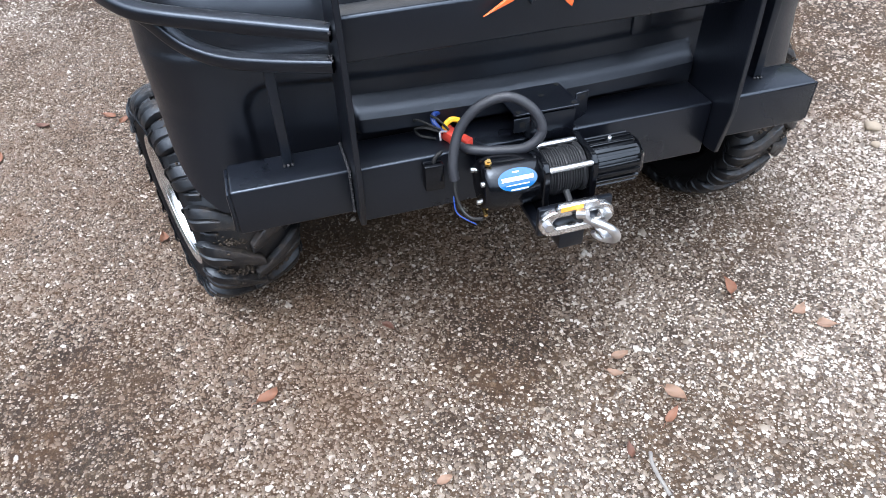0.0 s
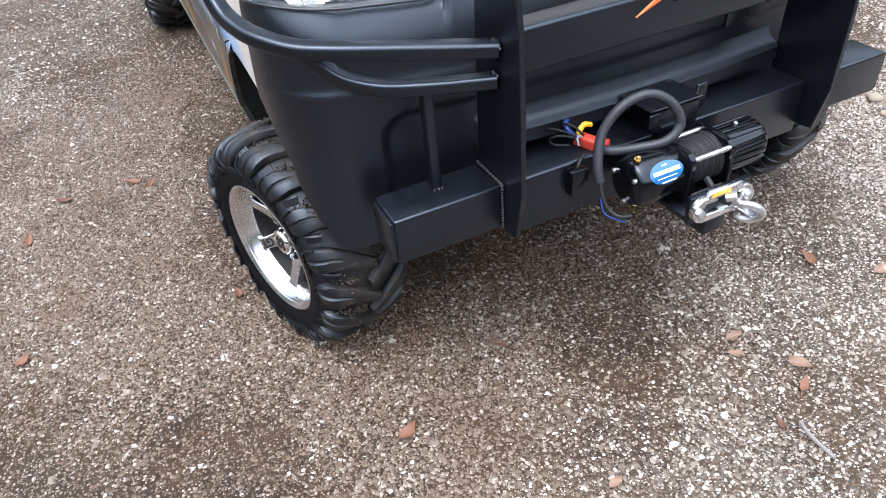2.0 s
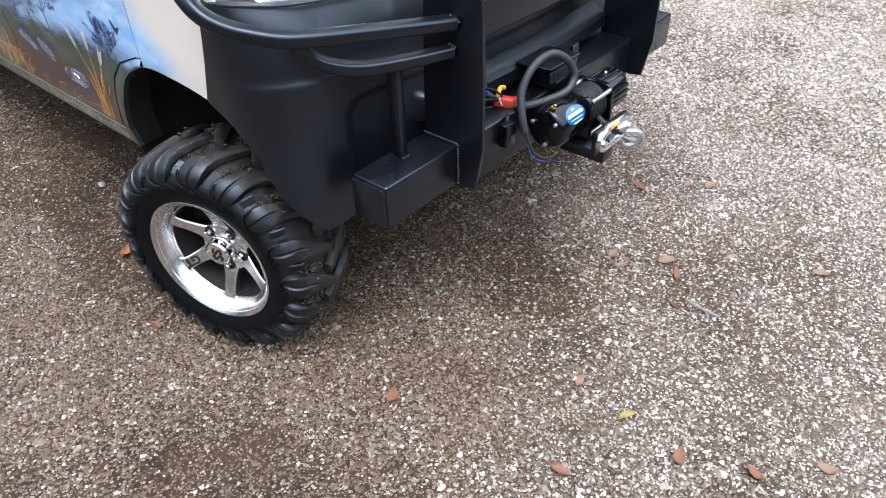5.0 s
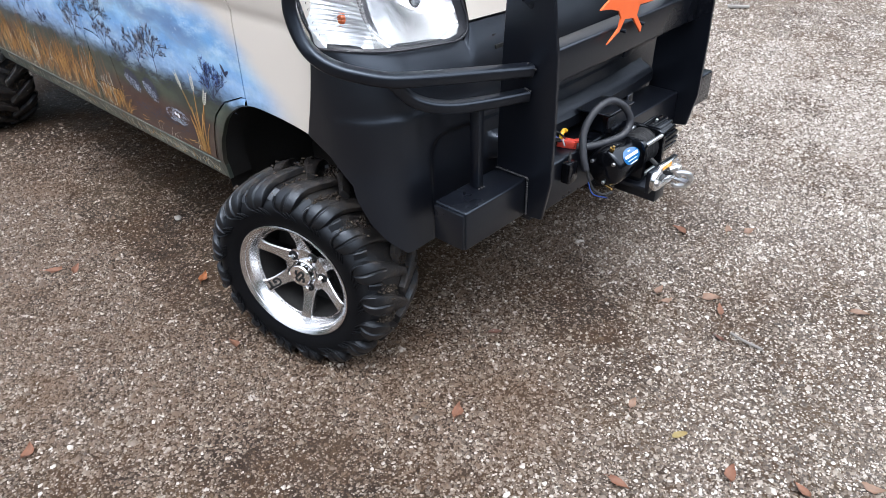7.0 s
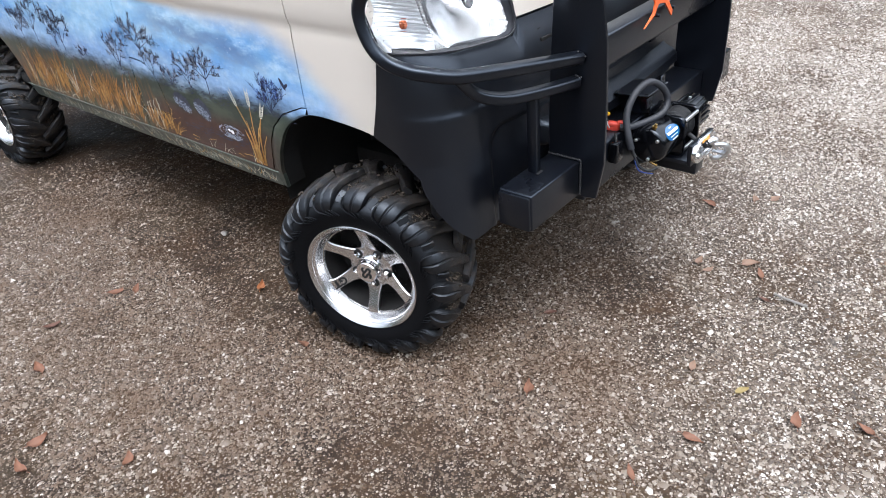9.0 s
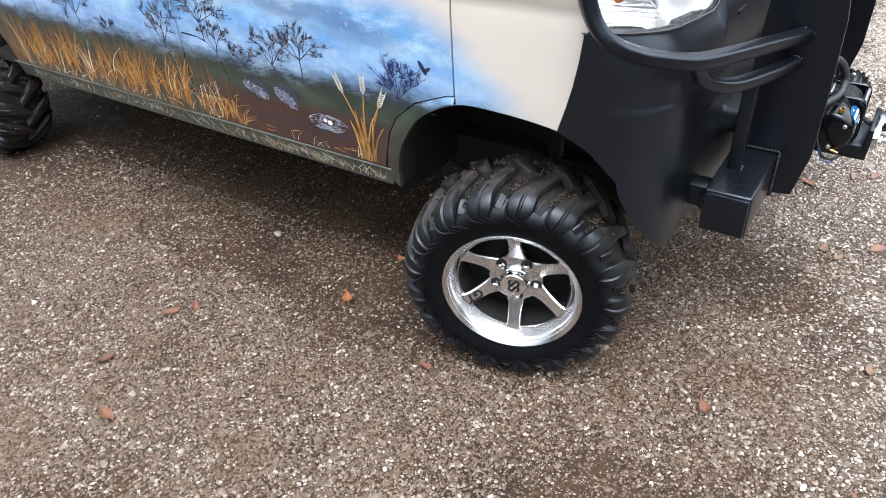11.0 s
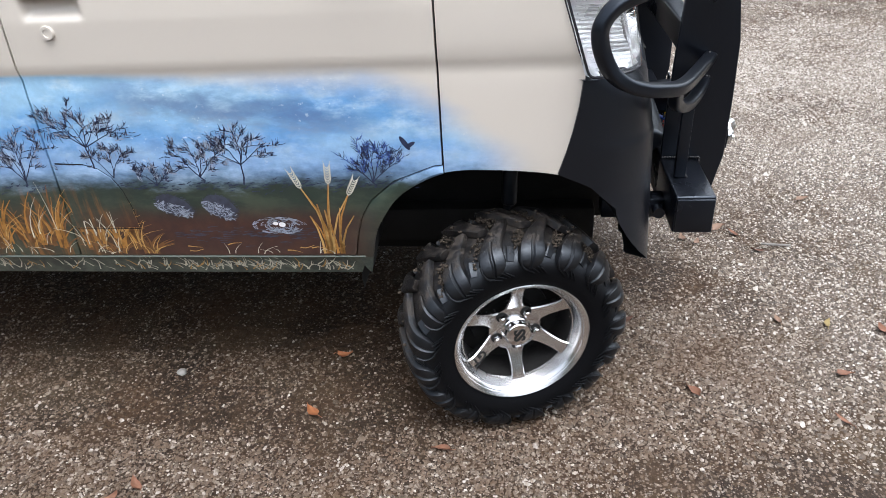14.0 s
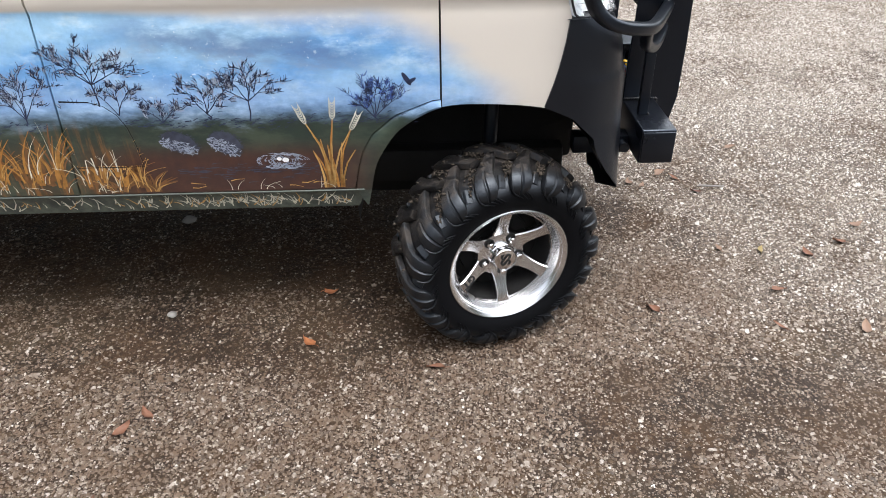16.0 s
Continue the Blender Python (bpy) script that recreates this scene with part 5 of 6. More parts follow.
    g = merge(*fl)
    part("lens_flute", g if side == 1 else mirrored(g), LENS, hl, "fluted corner of the lens", smooth=60)
    b0 = lamp_point(0.27, 0.28, 0.040)
    b1 = lamp_point(0.70, 0.5, 0.055)
    g = moved(lathe([(0.0, -0.022), (0.008, -0.019), (0.0125, -0.010), (0.0125, 0.0), (0.008, 0.012)], 16), Matrix.Translation(b0))
    part("indicator_bulb", g if side == 1 else mirrored(g), AMBER, hl, "amber indicator bulb")
    g = moved(lathe([(0.0, 0.03), (0.010, 0.028), (0.010, 0.0), (0.018, -0.004), (0.018, -0.012)], 16), Matrix.Translation(b1) @ Matrix.Rotation(radians(90), 4, "Z"))
    part("headlight_bulb", g if side == 1 else mirrored(g), CHROME, hl, "chrome bulb shield")
    bez = []
    for k in range(97):
        # once round the lens: its edge, and the rounded window inside it
        a = 2 * math.pi * k / 96
        c, d = math.cos(a), math.sin(a)
        m = max(abs(c), abs(d))
        su, tv = 0.5 + 0.5 * c / m, 0.5 + 0.5 * d / m
        q = (abs(c) ** 12 + abs(d) ** 12) ** (1 / 12)
        si, ti = 0.484 + 0.470 * c / q, 0.512 + 0.476 * d / q
        bez.append([lamp_point(su, tv, 0.006), lamp_point(0.3 * su + 0.7 * si, 0.3 * tv + 0.7 * ti, 0.008), lamp_point(si, ti, 0.010), lamp_point(si, ti, 0.022)])
    g = grid(bez)
    part("lamp_bezel", g if side == 1 else mirrored(g), BEZEL, hl, "dark grey bezel behind the lens")
    shade = moved(lathe([(0.0, 0.050), (0.013, 0.050), (0.017, 0.044), (0.018, 0.010), (0.016, 0.0)], 18), Matrix.Translation(b1) @ Matrix.Rotation(radians(-90), 4, "Z"))
    part("bulb_shade", shade if side == 1 else mirrored(shade), CHROME, hl, "chrome bulb shade")
    g = merge(*[moved(box(-0.0035, 0.0035, -0.0035, 0.0035, -0.0028, 0.0028, 0.001, 1), Matrix.Translation(lamp_point(0.405, 0.10 + 0.80 * k / 24, 0.014))) for k in range(25)])
    part("lamp_bead_strip", g if side == 1 else mirrored(g), GREYTRIM, hl, "beaded grey strip")
    g = grid([[lamp_point(0.40 + 0.03 * k, t, 0.012 + 0.02 * (k == 1)) for t in T] for k in range(3)])
    part("lamp_divider", g if side == 1 else mirrored(g), REFLECTOR, hl, "chrome divider in the lamp")

# ---------------------------------------------------------------- bull bar
BY0, BY1 = -0.548, 0.618
beam = merge(box(0.350, 0.440, BY0, -0.335, 0.452, 0.545, 0.005, 3), box(0.350, 0.440, 0.387, BY1, 0.452, 0.545, 0.006, 3), box(0.352, 0.446, -0.327, 0.375, 0.430, 0.547, 0.005, 3))
bull = part("bull_bar", beam, STEEL, van, "black welded steel bull bar with square beam", smooth=40)
for yy in (BY0 - 0.003, BY1 + 0.003):
    part("end_cap", box(0.353, 0.437, yy - 0.004, yy + 0.004, 0.455, 0.540, 0.0035, 2), STEEL, bull, "welded end cap with rounded corners")
PLATE = [(0.370, 1.004), (0.472, 1.004), (0.482, 0.945), (0.499, 0.832), (0.503, 0.70), (0.503, 0.55), (0.484, 0.453), (0.448, 0.448), (0.352, 0.50), (0.352, 0.64), (0.358, 0.80)]
for y0 in (-0.338, 0.376):
    part("upright_plate", prism(PLATE, "y", y0, y0 + 0.010, 0.0015), STEEL, bull, "flat black steel upright")
part("crossbar", box(0.408, 0.459, -0.328, 0.376, 0.752, 0.828, 0.006, 3), STEEL, bull, "square steel crossbar")
part("crossbar", box(0.385, 0.435, -0.328, 0.376, 0.945, 0.996, 0.006, 3), STEEL, bull, "upper square steel crossbar")
for side in (1, -1):
    def bar_part(name, geo, label):
        return part(name, geo if side == 1 else mirrored(geo), STEEL, bull, label, smooth=40)
    loop_pts = [(0.436, -0.338, 0.797), (0.402, -0.42, 0.804), (0.364, -0.51, 0.812), (0.335, -0.575, 0.818), (0.306, -0.622, 0.823), (0.267, -0.660, 0.834), (0.229, -0.682, 0.844), (0.192, -0.697, 0.861), (0.162, -0.704, 0.890), (0.144, -0.707, 0.933), (0.143, -0.706, 0.970), (0.168, -0.702, 1.003), (0.218, -0.686, 1.021), (0.275, -0.636, 1.022), (0.345, -0.53, 1.010), (0.425, -0.40, 0.992), (0.440, -0.340, 0.985)]
    bar_part("headlight_guard", sweep(smooth_path(loop_pts, 6), tube_section(0.027, 0.029, 0.0085), up=(0.78, -0.62, -0.15)), "bent square tube round the headlight")
    lo_pts = [(0.430, -0.340, 0.742), (0.395, -0.43, 0.743), (0.362, -0.50, 0.746), (0.336, -0.545, 0.757), (0.318, -0.575, 0.775), (0.310, -0.600, 0.804), (0.308, -0.614, 0.818)]
    bar_part("lower_guard_tube", sweep(smooth_path(lo_pts, 6), tube_section(0.025, 0.026, 0.0070), up=(0.78, -0.62, -0.15)), "bent square tube under the headlight guard")
    bar_part("post", box(0.364, 0.390, -0.450, -0.432, 0.545, 0.735, 0.0030, 2), "short upright post")
    bar_part("chassis_arm", merge(box(0.20, 0.352, -0.445, -0.395, 0.435, 0.485, 0.004), cyl((0.335, -0.47, 0.46), (0.335, -0.38, 0.46), 0.014, 12)), "square arm to the chassis")
    welds = []
    for a, b in (((0.352, -0.342, 0.549), (0.444, -0.342, 0.549)), ((0.444, -0.342, 0.549), (0.444, -0.342, 0.455)), ((0.392, -0.452, 0.547), (0.392, -0.430, 0.547)), ((0.452, -0.342, 0.80), (0.43, -0.345, 0.812)), ((0.442, -0.342, 0.752), (0.425, -0.345, 0.757))):
        a, b = Vector(a), Vector(b)
        n = max(3, int((b - a).length / 0.006))
        welds += [moved(lathe([(0.0, -0.0032), (0.0023, -0.0023), (0.0033, 0), (0.0023, 0.0023), (0.0, 0.0032)], 6), Matrix.Translation(a.lerp(b, (k + 0.5) / n)) @ Matrix.Rotation(k * 0.7, 4, "X")) for k in range(n)]
    g = merge(*welds)
    tagged(part("weld", g if side == 1 else mirrored(g), WELD, bull, "rippled grey weld bead"), kind="stuff")
# plain orange cut-out emblem bolted on the crossbar
EM = [(-0.150, 0.884), (-0.117, 0.900), (-0.112, 0.922), (-0.084, 0.900), (0.033, 0.886), (0.150, 0.866), (0.156, 0.857), (0.022, 0.864), (0.014, 0.842), (0.044, 0.810), (0.040, 0.796), (-0.004, 0.838), (-0.040, 0.844), (-0.058, 0.820), (-0.108, 0.801), (-0.064, 0.828), (-0.058, 0.850), (-0.072, 0.868), (-0.108, 0.878)]
part("emblem", prism(EM, "x", 0.470, 0.475, 0.001), ORANGE, bull, "flat orange cut-out metal emblem")
for y in (-0.025, 0.058):
    part("emblem_bolt", cyl((0.459, y, 0.812), (0.474, y, 0.812), 0.0042, 8), STEEL, bull, "black emblem bolt")

# ---------------------------------------------------------------- winch on the beam
winch = thing("winch", "black electric winch with synthetic rope bolted to the bull bar beam", "winch")
WX, WZ = 0.512, 0.512  # drum axis
AX = Matrix.Translation((WX, 0, WZ))


def turned(profile, n=40):
    return moved(lathe(profile, n), AX)


motor = part("motor_housing", turned([(0.0, -0.126), (0.038, -0.126), (0.0435, -0.123), (0.0465, -0.117), (0.047, -0.112), (0.0485, -0.108), (0.0485, -0.022), (0.046, -0.018)]), CAST, winch, "glossy black motor cylinder")


def on_motor(u, a, out=0.0008):
    """u along the axis, a round it from straight ahead, upwards."""
    r = 0.0485 + out
    return Vector((WX + r * math.cos(a), u, WZ + r * math.sin(a)))


def motor_oval(u0, a0, ru, ra, out):
    rows = [[on_motor(u0 + ru * s * math.cos(t), radians(a0 + ra * s * math.sin(t)), out) for t in np.linspace(0, 2 * math.pi, 33)[:-1]] for s in (1, 0.7, 0.4, 0.05)]
    return grid(rows, True)


label = part("label", motor_oval(-0.070, 35, 0.036, 24, 0.0008), LABEL_BLUE, motor, "blue oval sticker with white print")
bars = []
for u0, u1, a0, a1 in ((-0.099, -0.041, 33, 41), (-0.077, -0.065, 49, 52), (-0.092, -0.050, 24, 26), (-0.084, -0.052, 14, 17)):
    bars.append(grid([[on_motor(u, radians(a), 0.0016) for u in np.linspace(u0, u1, 4)] for a in np.linspace(a0, a1, 4)]))
for g in bars:
    part("label_print", g, WHITE, motor, "white print bar")
bolts = []
for a in (38, 158, 278):
    y, z = 0.034 * math.cos(radians(a)), 0.034 * math.sin(radians(a))
    bolts.append(cyl((WX + y, -0.132, WZ + z), (WX + y, -0.125, WZ + z), 0.0048, 8, 0.001))
for g in bolts:
    part("motor_bolt", g, ZINC, motor, "plated end bolt")
BRASS = mat("brass_terminal", (0.48, 0.33, 0.12), 0.3, 1.0)
part("terminal", merge(cyl((0.520, -0.114, 0.555), (0.526, -0.114, 0.572), 0.0035, 10), cyl((0.521, -0.114, 0.560), (0.523, -0.114, 0.566), 0.0065, 6)), BRASS, motor, "brass terminal stud")
part("terminal", cyl((0.52, -0.120, 0.470), (0.540, -0.122, 0.464), 0.004, 8), BRASS, motor, "brass terminal stud")
for y0 in (-0.026, 0.064):
    fl = moved(prism(rounded(-0.050, 0.054, -0.062, 0.049, 0.020), "y", y0, y0 + 0.012, 0.002), Matrix.Translation((WX, 0, WZ)))
    part("drum_flange", fl, CAST, winch, "black cast drum flange")
coils = []
for k in range(17):
    y = -0.011 + 0.0050 * k
    top = 0.0425 + 0.0016 * math.sin(5.1 * k) + 0.0012 * math.sin(2.3 * k + 1)
    coils += [(top - 0.0024, y), (top, y + 0.0014), (top, y + 0.0036)]
part("rope_drum", turned([(0.02, -0.012)] + coils + [(0.036, 0.074), (0.02, 0.074)], 36), ROPE, winch, "drum wound with black synthetic rope")
for dx, dz in ((0.046, 0.036), (-0.030, 0.038), (0.046, -0.046)):
    part("tie_rod", cyl((WX + dx, -0.016, WZ + dz), (WX + dx, 0.066, WZ + dz), 0.0055, 10), ZINC, winch, "plated tie rod")
gear = [(0.026, 0.180), (0.036, 0.175), (0.041, 0.166), (0.042, 0.156), (0.042, 0.074)]
part("gear_housing", turned([(0.0, 0.180)] + gear), CAST, winch, "finned black gear housing")
fins = []
for k in range(18):
    a = 2 * math.pi * k / 18
    g = box(-0.012, 0.0045, 0.076, 0.164, -0.0046, 0.0046, 0.0018, 2)
    fins.append(moved(g, AX @ Matrix.Rotation(-a, 4, "Y") @ Matrix.Translation((0.042, 0, 0))))
for g in fins:
    part("cooling_fin", g, CAST, winch, "rib of the gear housing")
part("clutch_knob", turned([(0.0, 0.190), (0.012, 0.190), (0.015, 0.186), (0.015, 0.176)], 18), CHROME, winch, "chrome clutch knob")
part("clutch_pin", cyl((0.513, 0.118, 0.553), (0.515, 0.118, 0.564), 0.004, 10, 0.001), ZINC, winch, "plated pin")
part("mount_plate", merge(box(0.440, 0.590, -0.045, 0.095, 0.442, 0.454, 0.002), box(0.586, 0.598, -0.046, 0.092, 0.440, 0.498, 0.002), box(0.48, 0.597, -0.002, 0.046, 0.398, 0.444, 0.003)), STEEL, winch, "black winch mounting plate")
# hawse fairlead: stadium plate with a slot
out_pts, in_pts = [], []
FY, FZ = 0.022, 0.471
for k in range(33):
    a = 2 * math.pi * k / 32
    sx = 0.044 if math.cos(a) >= 0 else -0.044
    out_pts.append((FY + sx + 0.026 * math.cos(a), FZ + 0.026 * math.sin(a)))
    in_pts.append((FY + sx * 0.72 + 0.010 * math.cos(a), FZ + 0.010 * math.sin(a)))
prof = [(0.598, 0.0), (0.608, 0.0), (0.6100, 0.06), (0.6100, 0.62), (0.6085, 0.82), (0.604, 0.96), (0.598, 1.0)]
rows = [[Vector((x, o[0] + (i[0] - o[0]) * t, o[1] + (i[1] - o[1]) * t)) for o, i in zip(out_pts, in_pts)] for x, t in prof]
part("fairlead", grid(rows), ALLOY, winch, "polished aluminium hawse fairlead")
part("fairlead_shelf", prism([(-0.022, 0.490), (-0.014, 0.508), (0.058, 0.508), (0.066, 0.490)], "x", 0.597, 0.6105, 0.002), ALLOY, winch, "bright upper edge of the fairlead")
part("warning_label", box(0.6108, 0.6114, -0.012, 0.030, 0.4965, 0.5055, 0.0), ORANGE_LABEL, winch, "orange warning sticker")
for d in (-0.056, 0.056):
    part("fairlead_bolt", cyl((0.610, FY + d, FZ), (0.617, FY + d, FZ), 0.008, 6), ZINC, winch, "plated hexagon bolt")
hook_pts = smooth_path([(0.612, 0.030, 0.472), (0.626, 0.046, 0.473), (0.638, 0.060, 0.470), (0.645, 0.074, 0.460), (0.644, 0.083, 0.444), (0.634, 0.083, 0.430), (0.622, 0.073, 0.424), (0.614, 0.060, 0.428), (0.612, 0.054, 0.437)], 5)
n = len(hook_pts)
part("hook", sweep([(*p, 0.75 + 0.55 * math.sin(math.pi * min(1, i / n * 1.15))) for i, p in enumerate(hook_pts)], ring(0.0064, 10), up=(0.6, -0.4, 0.7)), ZINC, winch, "zinc plated clevis hook")
part("hook_latch", box(0.612, 0.646, 0.056, 0.074, 0.444, 0.449, 0.002), ZINC, winch, "spring latch of the hook")
part("clevis_pin", merge(cyl((0.620, 0.022, 0.490), (0.624, 0.058, 0.458), 0.0055, 10), cyl((0.614, 0.019, 0.488), (0.626, 0.031, 0.494), 0.009, 10)), ZINC, winch, "clevis pin")
part("rope_end", sweep(smooth_path([(0.56, 0.02, 0.50), (0.60, 0.02, 0.478), (0.622, 0.022, 0.480)], 5), ring(0.006, 8)), ROPE, winch, "rope through the fairlead")
# thick power lead in a loop
lead = smooth_path([(0.486, -0.163, 0.520), (0.476, -0.163, 0.552), (0.460, -0.146, 0.602), (0.462, -0.110, 0.645), (0.474, -0.062, 0.661), (0.492, -0.024, 0.640), (0.506, -0.010, 0.602), (0.505, -0.036, 0.574), (0.482, -0.080, 0.562), (0.462, -0.122, 0.560), (0.440, -0.140, 0.560)], 6)
part("power_lead", sweep([(x, y, z - 0.005) for x, y, z in lead], ring(0.0090, 14)), SLEEVE, winch, "thick lead in a charcoal braided sleeve")
part("lead_tail", sweep(smooth_path([(0.487, -0.163, 0.522), (0.498, -0.165, 0.495), (0.510, -0.160, 0.470), (0.530, -0.148, 0.458), (0.545, -0.130, 0.462)], 5), ring(0.0036, 8)), GAP, winch, "thin black tail of the lead")
part("plug", merge(moved(box(-0.024, 0.020, -0.012, 0.012, -0.010, 0.010, 0.003), pose(0.414, -0.142, 0.557, 0, 6, 28)), moved(box(-0.012, 0.012, -0.009, 0.009, -0.012, 0.012, 0.003), pose(0.440, -0.128, 0.557, 0, 0, 28))), RED, winch, "red battery plug")
part("yellow_wire", sweep(smooth_path([(0.400, -0.152, 0.568), (0.404, -0.156, 0.575), (0.403, -0.150, 0.583), (0.401, -0.140, 0.586), (0.399, -0.126, 0.580)], 5), ring(0.0052, 8)), YELLOW, winch, "yellow wire")
part("blue_wire", sweep(smooth_path([(0.405, -0.160, 0.566), (0.392, -0.172, 0.580), (0.378, -0.168, 0.588), (0.362, -0.145, 0.582)], 5), ring(0.005, 8)), BLUE, winch, "blue wire")
part("blue_wire", sweep(smooth_path([(0.500, -0.170, 0.490), (0.515, -0.168, 0.462), (0.540, -0.140, 0.448)], 5), ring(0.0014, 8)), BLUE, winch, "thin blue wire")
for pts, r in (
    ([(0.408, -0.160, 0.566), (0.398, -0.190, 0.576), (0.384, -0.206, 0.568), (0.384, -0.196, 0.552), (0.400, -0.172, 0.551)], 0.0024),
    ([(0.406, -0.164, 0.572), (0.392, -0.196, 0.588), (0.372, -0.204, 0.580), (0.366, -0.180, 0.560), (0.388, -0.150, 0.553)], 0.0020),
    ([(0.412, -0.150, 0.572), (0.402, -0.166, 0.590), (0.386, -0.176, 0.592), (0.378, -0.164, 0.582)], 0.0022),
    ([(0.446, -0.175, 0.552), (0.456, -0.190, 0.548), (0.458, -0.195, 0.53)], 0.0036),
):
    part("black_wire", sweep(smooth_path(pts, 6), ring(r, 8)), GAP, winch, "thin black wire")
part("grey_wire", sweep(smooth_path([(0.412, -0.154, 0.570), (0.418, -0.168, 0.574), (0.426, -0.170, 0.562)], 5), ring(0.0020, 8)), GREYTRIM, winch, "short pale grey wire by the plug")
part("relay", moved(box(-0.012, 0.012, -0.018, 0.018, -0.026, 0.026, 0.003), pose(0.460, -0.195, 0.515, 0, 0, 0)), CAST, winch, "small black relay")
box_g = merge(box(0.372, 0.462, -0.014, 0.074, 0.547, 0.602, 0.004), moved(prism(rounded(-0.049, 0.049, -0.062, 0.062, 0.006), "z", 0, 0.004, 0.001), pose(0.418, 0.017, 0.604, 0, -4, 0)))
part("bracket", box_g, STEEL, winch, "black steel accessory bracket with a flat top")
part("bracket_tab", prism([(0.079, 0.560), (0.104, 0.575), (0.104, 0.622), (0.080, 0.620)], "x", 0.440, 0.445, 0.001), STEEL, winch, "drilled steel tab")
part("bracket_tab", prism([(-0.046, 0.575), (-0.016, 0.575), (-0.016, 0.603), (-0.046, 0.603)], "x", 0.463, 0.467, 0.001), STEEL, winch, "drilled steel tab")
for g in (*[moved(cyl((x, y, 0.003), (x, y, 0.0048), 0.005, 12), pose(0.418, 0.017, 0.604, 0, -4, 0)) for x, y in ((-0.040, -0.053), (-0.040, 0.053), (0.040, -0.053), (0.040, 0.053), (-0.008, 0.01))], cyl((0.4395, 0.092, 0.610), (0.4457, 0.092, 0.610), 0.005, 12), box(0.4625, 0.4675, -0.036, -0.026, 0.585, 0.595, 0.0)):
    part("bracket_hole", g, GAP, winch, "bolt hole")

# ---------------------------------------------------------------- wheels

LUGS = 17
LUG_PATH = ((0.2050, -0.1070, 0.036, 0.006), (0.2095, -0.1105, 0.033, 0.016), (0.2180, -0.1132, 0.028, 0.0235), (0.2300, -0.1130, 0.020, 0.0285), (0.2430, -0.1080, 0.010, 0.0310), (0.2545, -0.0975, 0.002, 0.0315), (0.2625, -0.0820, -0.012, 0.0295), (0.2680, -0.0600, -0.046, 0.0255), (0.2705, -0.0350, -0.100, 0.0215), (0.2720, -0.0100, -0.165, 0.0175), (0.2725, 0.0110, -0.215, 0.0135))
LUG_SECTION = ((-1.0, -0.0170), (-0.95, -0.0070), (-0.86, -0.0024), (-0.66, -0.0004), (-0.17, 0.0), (-0.05, 0.0), (0.02, 0.0), (0.14, 0.0), (0.66, -0.0004), (0.86, -0.0024), (0.95, -0.0070), (1.0, -0.0170))


def lug_geo(base, side):
    """A rounded paddle from the sidewall over the shoulder to the middle, with a groove down its face."""
    rows = []
    n = len(LUG_PATH)
    for i, (r, h, t, w) in enumerate(LUG_PATH):
        p, q = LUG_PATH[max(i - 1, 0)], LUG_PATH[min(i + 1, n - 1)]
        dr, dh = q[0] - p[0], q[1] - p[1]
        d = math.hypot(dr, dh)
        nr, nh = dh / d, -dr / d
        groove = 0.0042 if 2 <= i <= 6 else 0.0
        sec = []
        for k, (u, deep) in enumerate(LUG_SECTION):
            deep = deep - (groove if k in (5, 6) else 0.0)
            rr, hh, a = r + nr * deep, h + nh * deep, base + t + u * w / r
            sec.append(Vector((rr * math.cos(a), side * hh, rr * math.sin(a))))
        rows.append(sec)
    g = grid(rows)
    m = len(LUG_SECTION)
    return g[0], g[1] + [tuple(range(m)), tuple(range(len(g[0]) - m, len(g[0])))]


def tyre_geo():
    prof = [(0.150, -0.080), (0.160, -0.098), (0.175, -0.106), (0.205, -0.110), (0.222, -0.105), (0.236, -0.092), (0.245, -0.072), (0.250, -0.045), (0.252, 0.0)]
    prof = prof + [(r, -h) for r, h in reversed(prof[:-1])]
    lugs = [lathe(prof, 72)]
    for side in (1, -1):
        for k in range(LUGS):
            base = 2 * math.pi * (k + (0.5 if side < 0 else 0)) / LUGS
            lugs.append(lug_geo(base, side))
            # raised hooked rim along one flank of each lug
            rim = [(0.2075, -0.1105, 0.052), (0.2130, -0.1142, 0.092), (0.2230, -0.1155, 0.122), (0.2360, -0.1130, 0.130), (0.2490, -0.1050, 0.120)]
            lugs.append(sweep([Vector((q * math.cos(base + t), side * h, q * math.sin(base + t))) for q, h, t in rim], square(0.0036, 0.0050, 0.001), up=(0, -1, 0)))
            # short slanted ticks on the sidewall below the gap
            for j, (da, ln) in enumerate(((-0.160, 0.016), (-0.115, 0.020), (-0.070, 0.015), (-0.02, 0.010))):
                am = base + da
                tick = [Vector(((0.198 + ln * t) * math.cos(am + 0.085 * t), side * (-0.1105 - 0.0012 * t), (0.198 + ln * t) * math.sin(am + 0.085 * t))) for t in (0, 0.5, 1)]
                lugs.append(sweep(tick, square(0.0026, 0.0040, 0.0008), up=(0, -1, 0)))
            # block low in the gap between two lugs
            am = base + math.pi / LUGS + 0.012
            blk = [Vector((q * math.cos(am + t), side * h, q * math.sin(am + t))) for q, h, t in ((0.229, -0.0965, 0.02), (0.239, -0.087, 0.0), (0.246, -0.072, -0.02))]
            lugs.append(sweep(blk, square(0.020, 0.010, 0.003), up=(0, -1, 0)))
    return merge(*lugs)


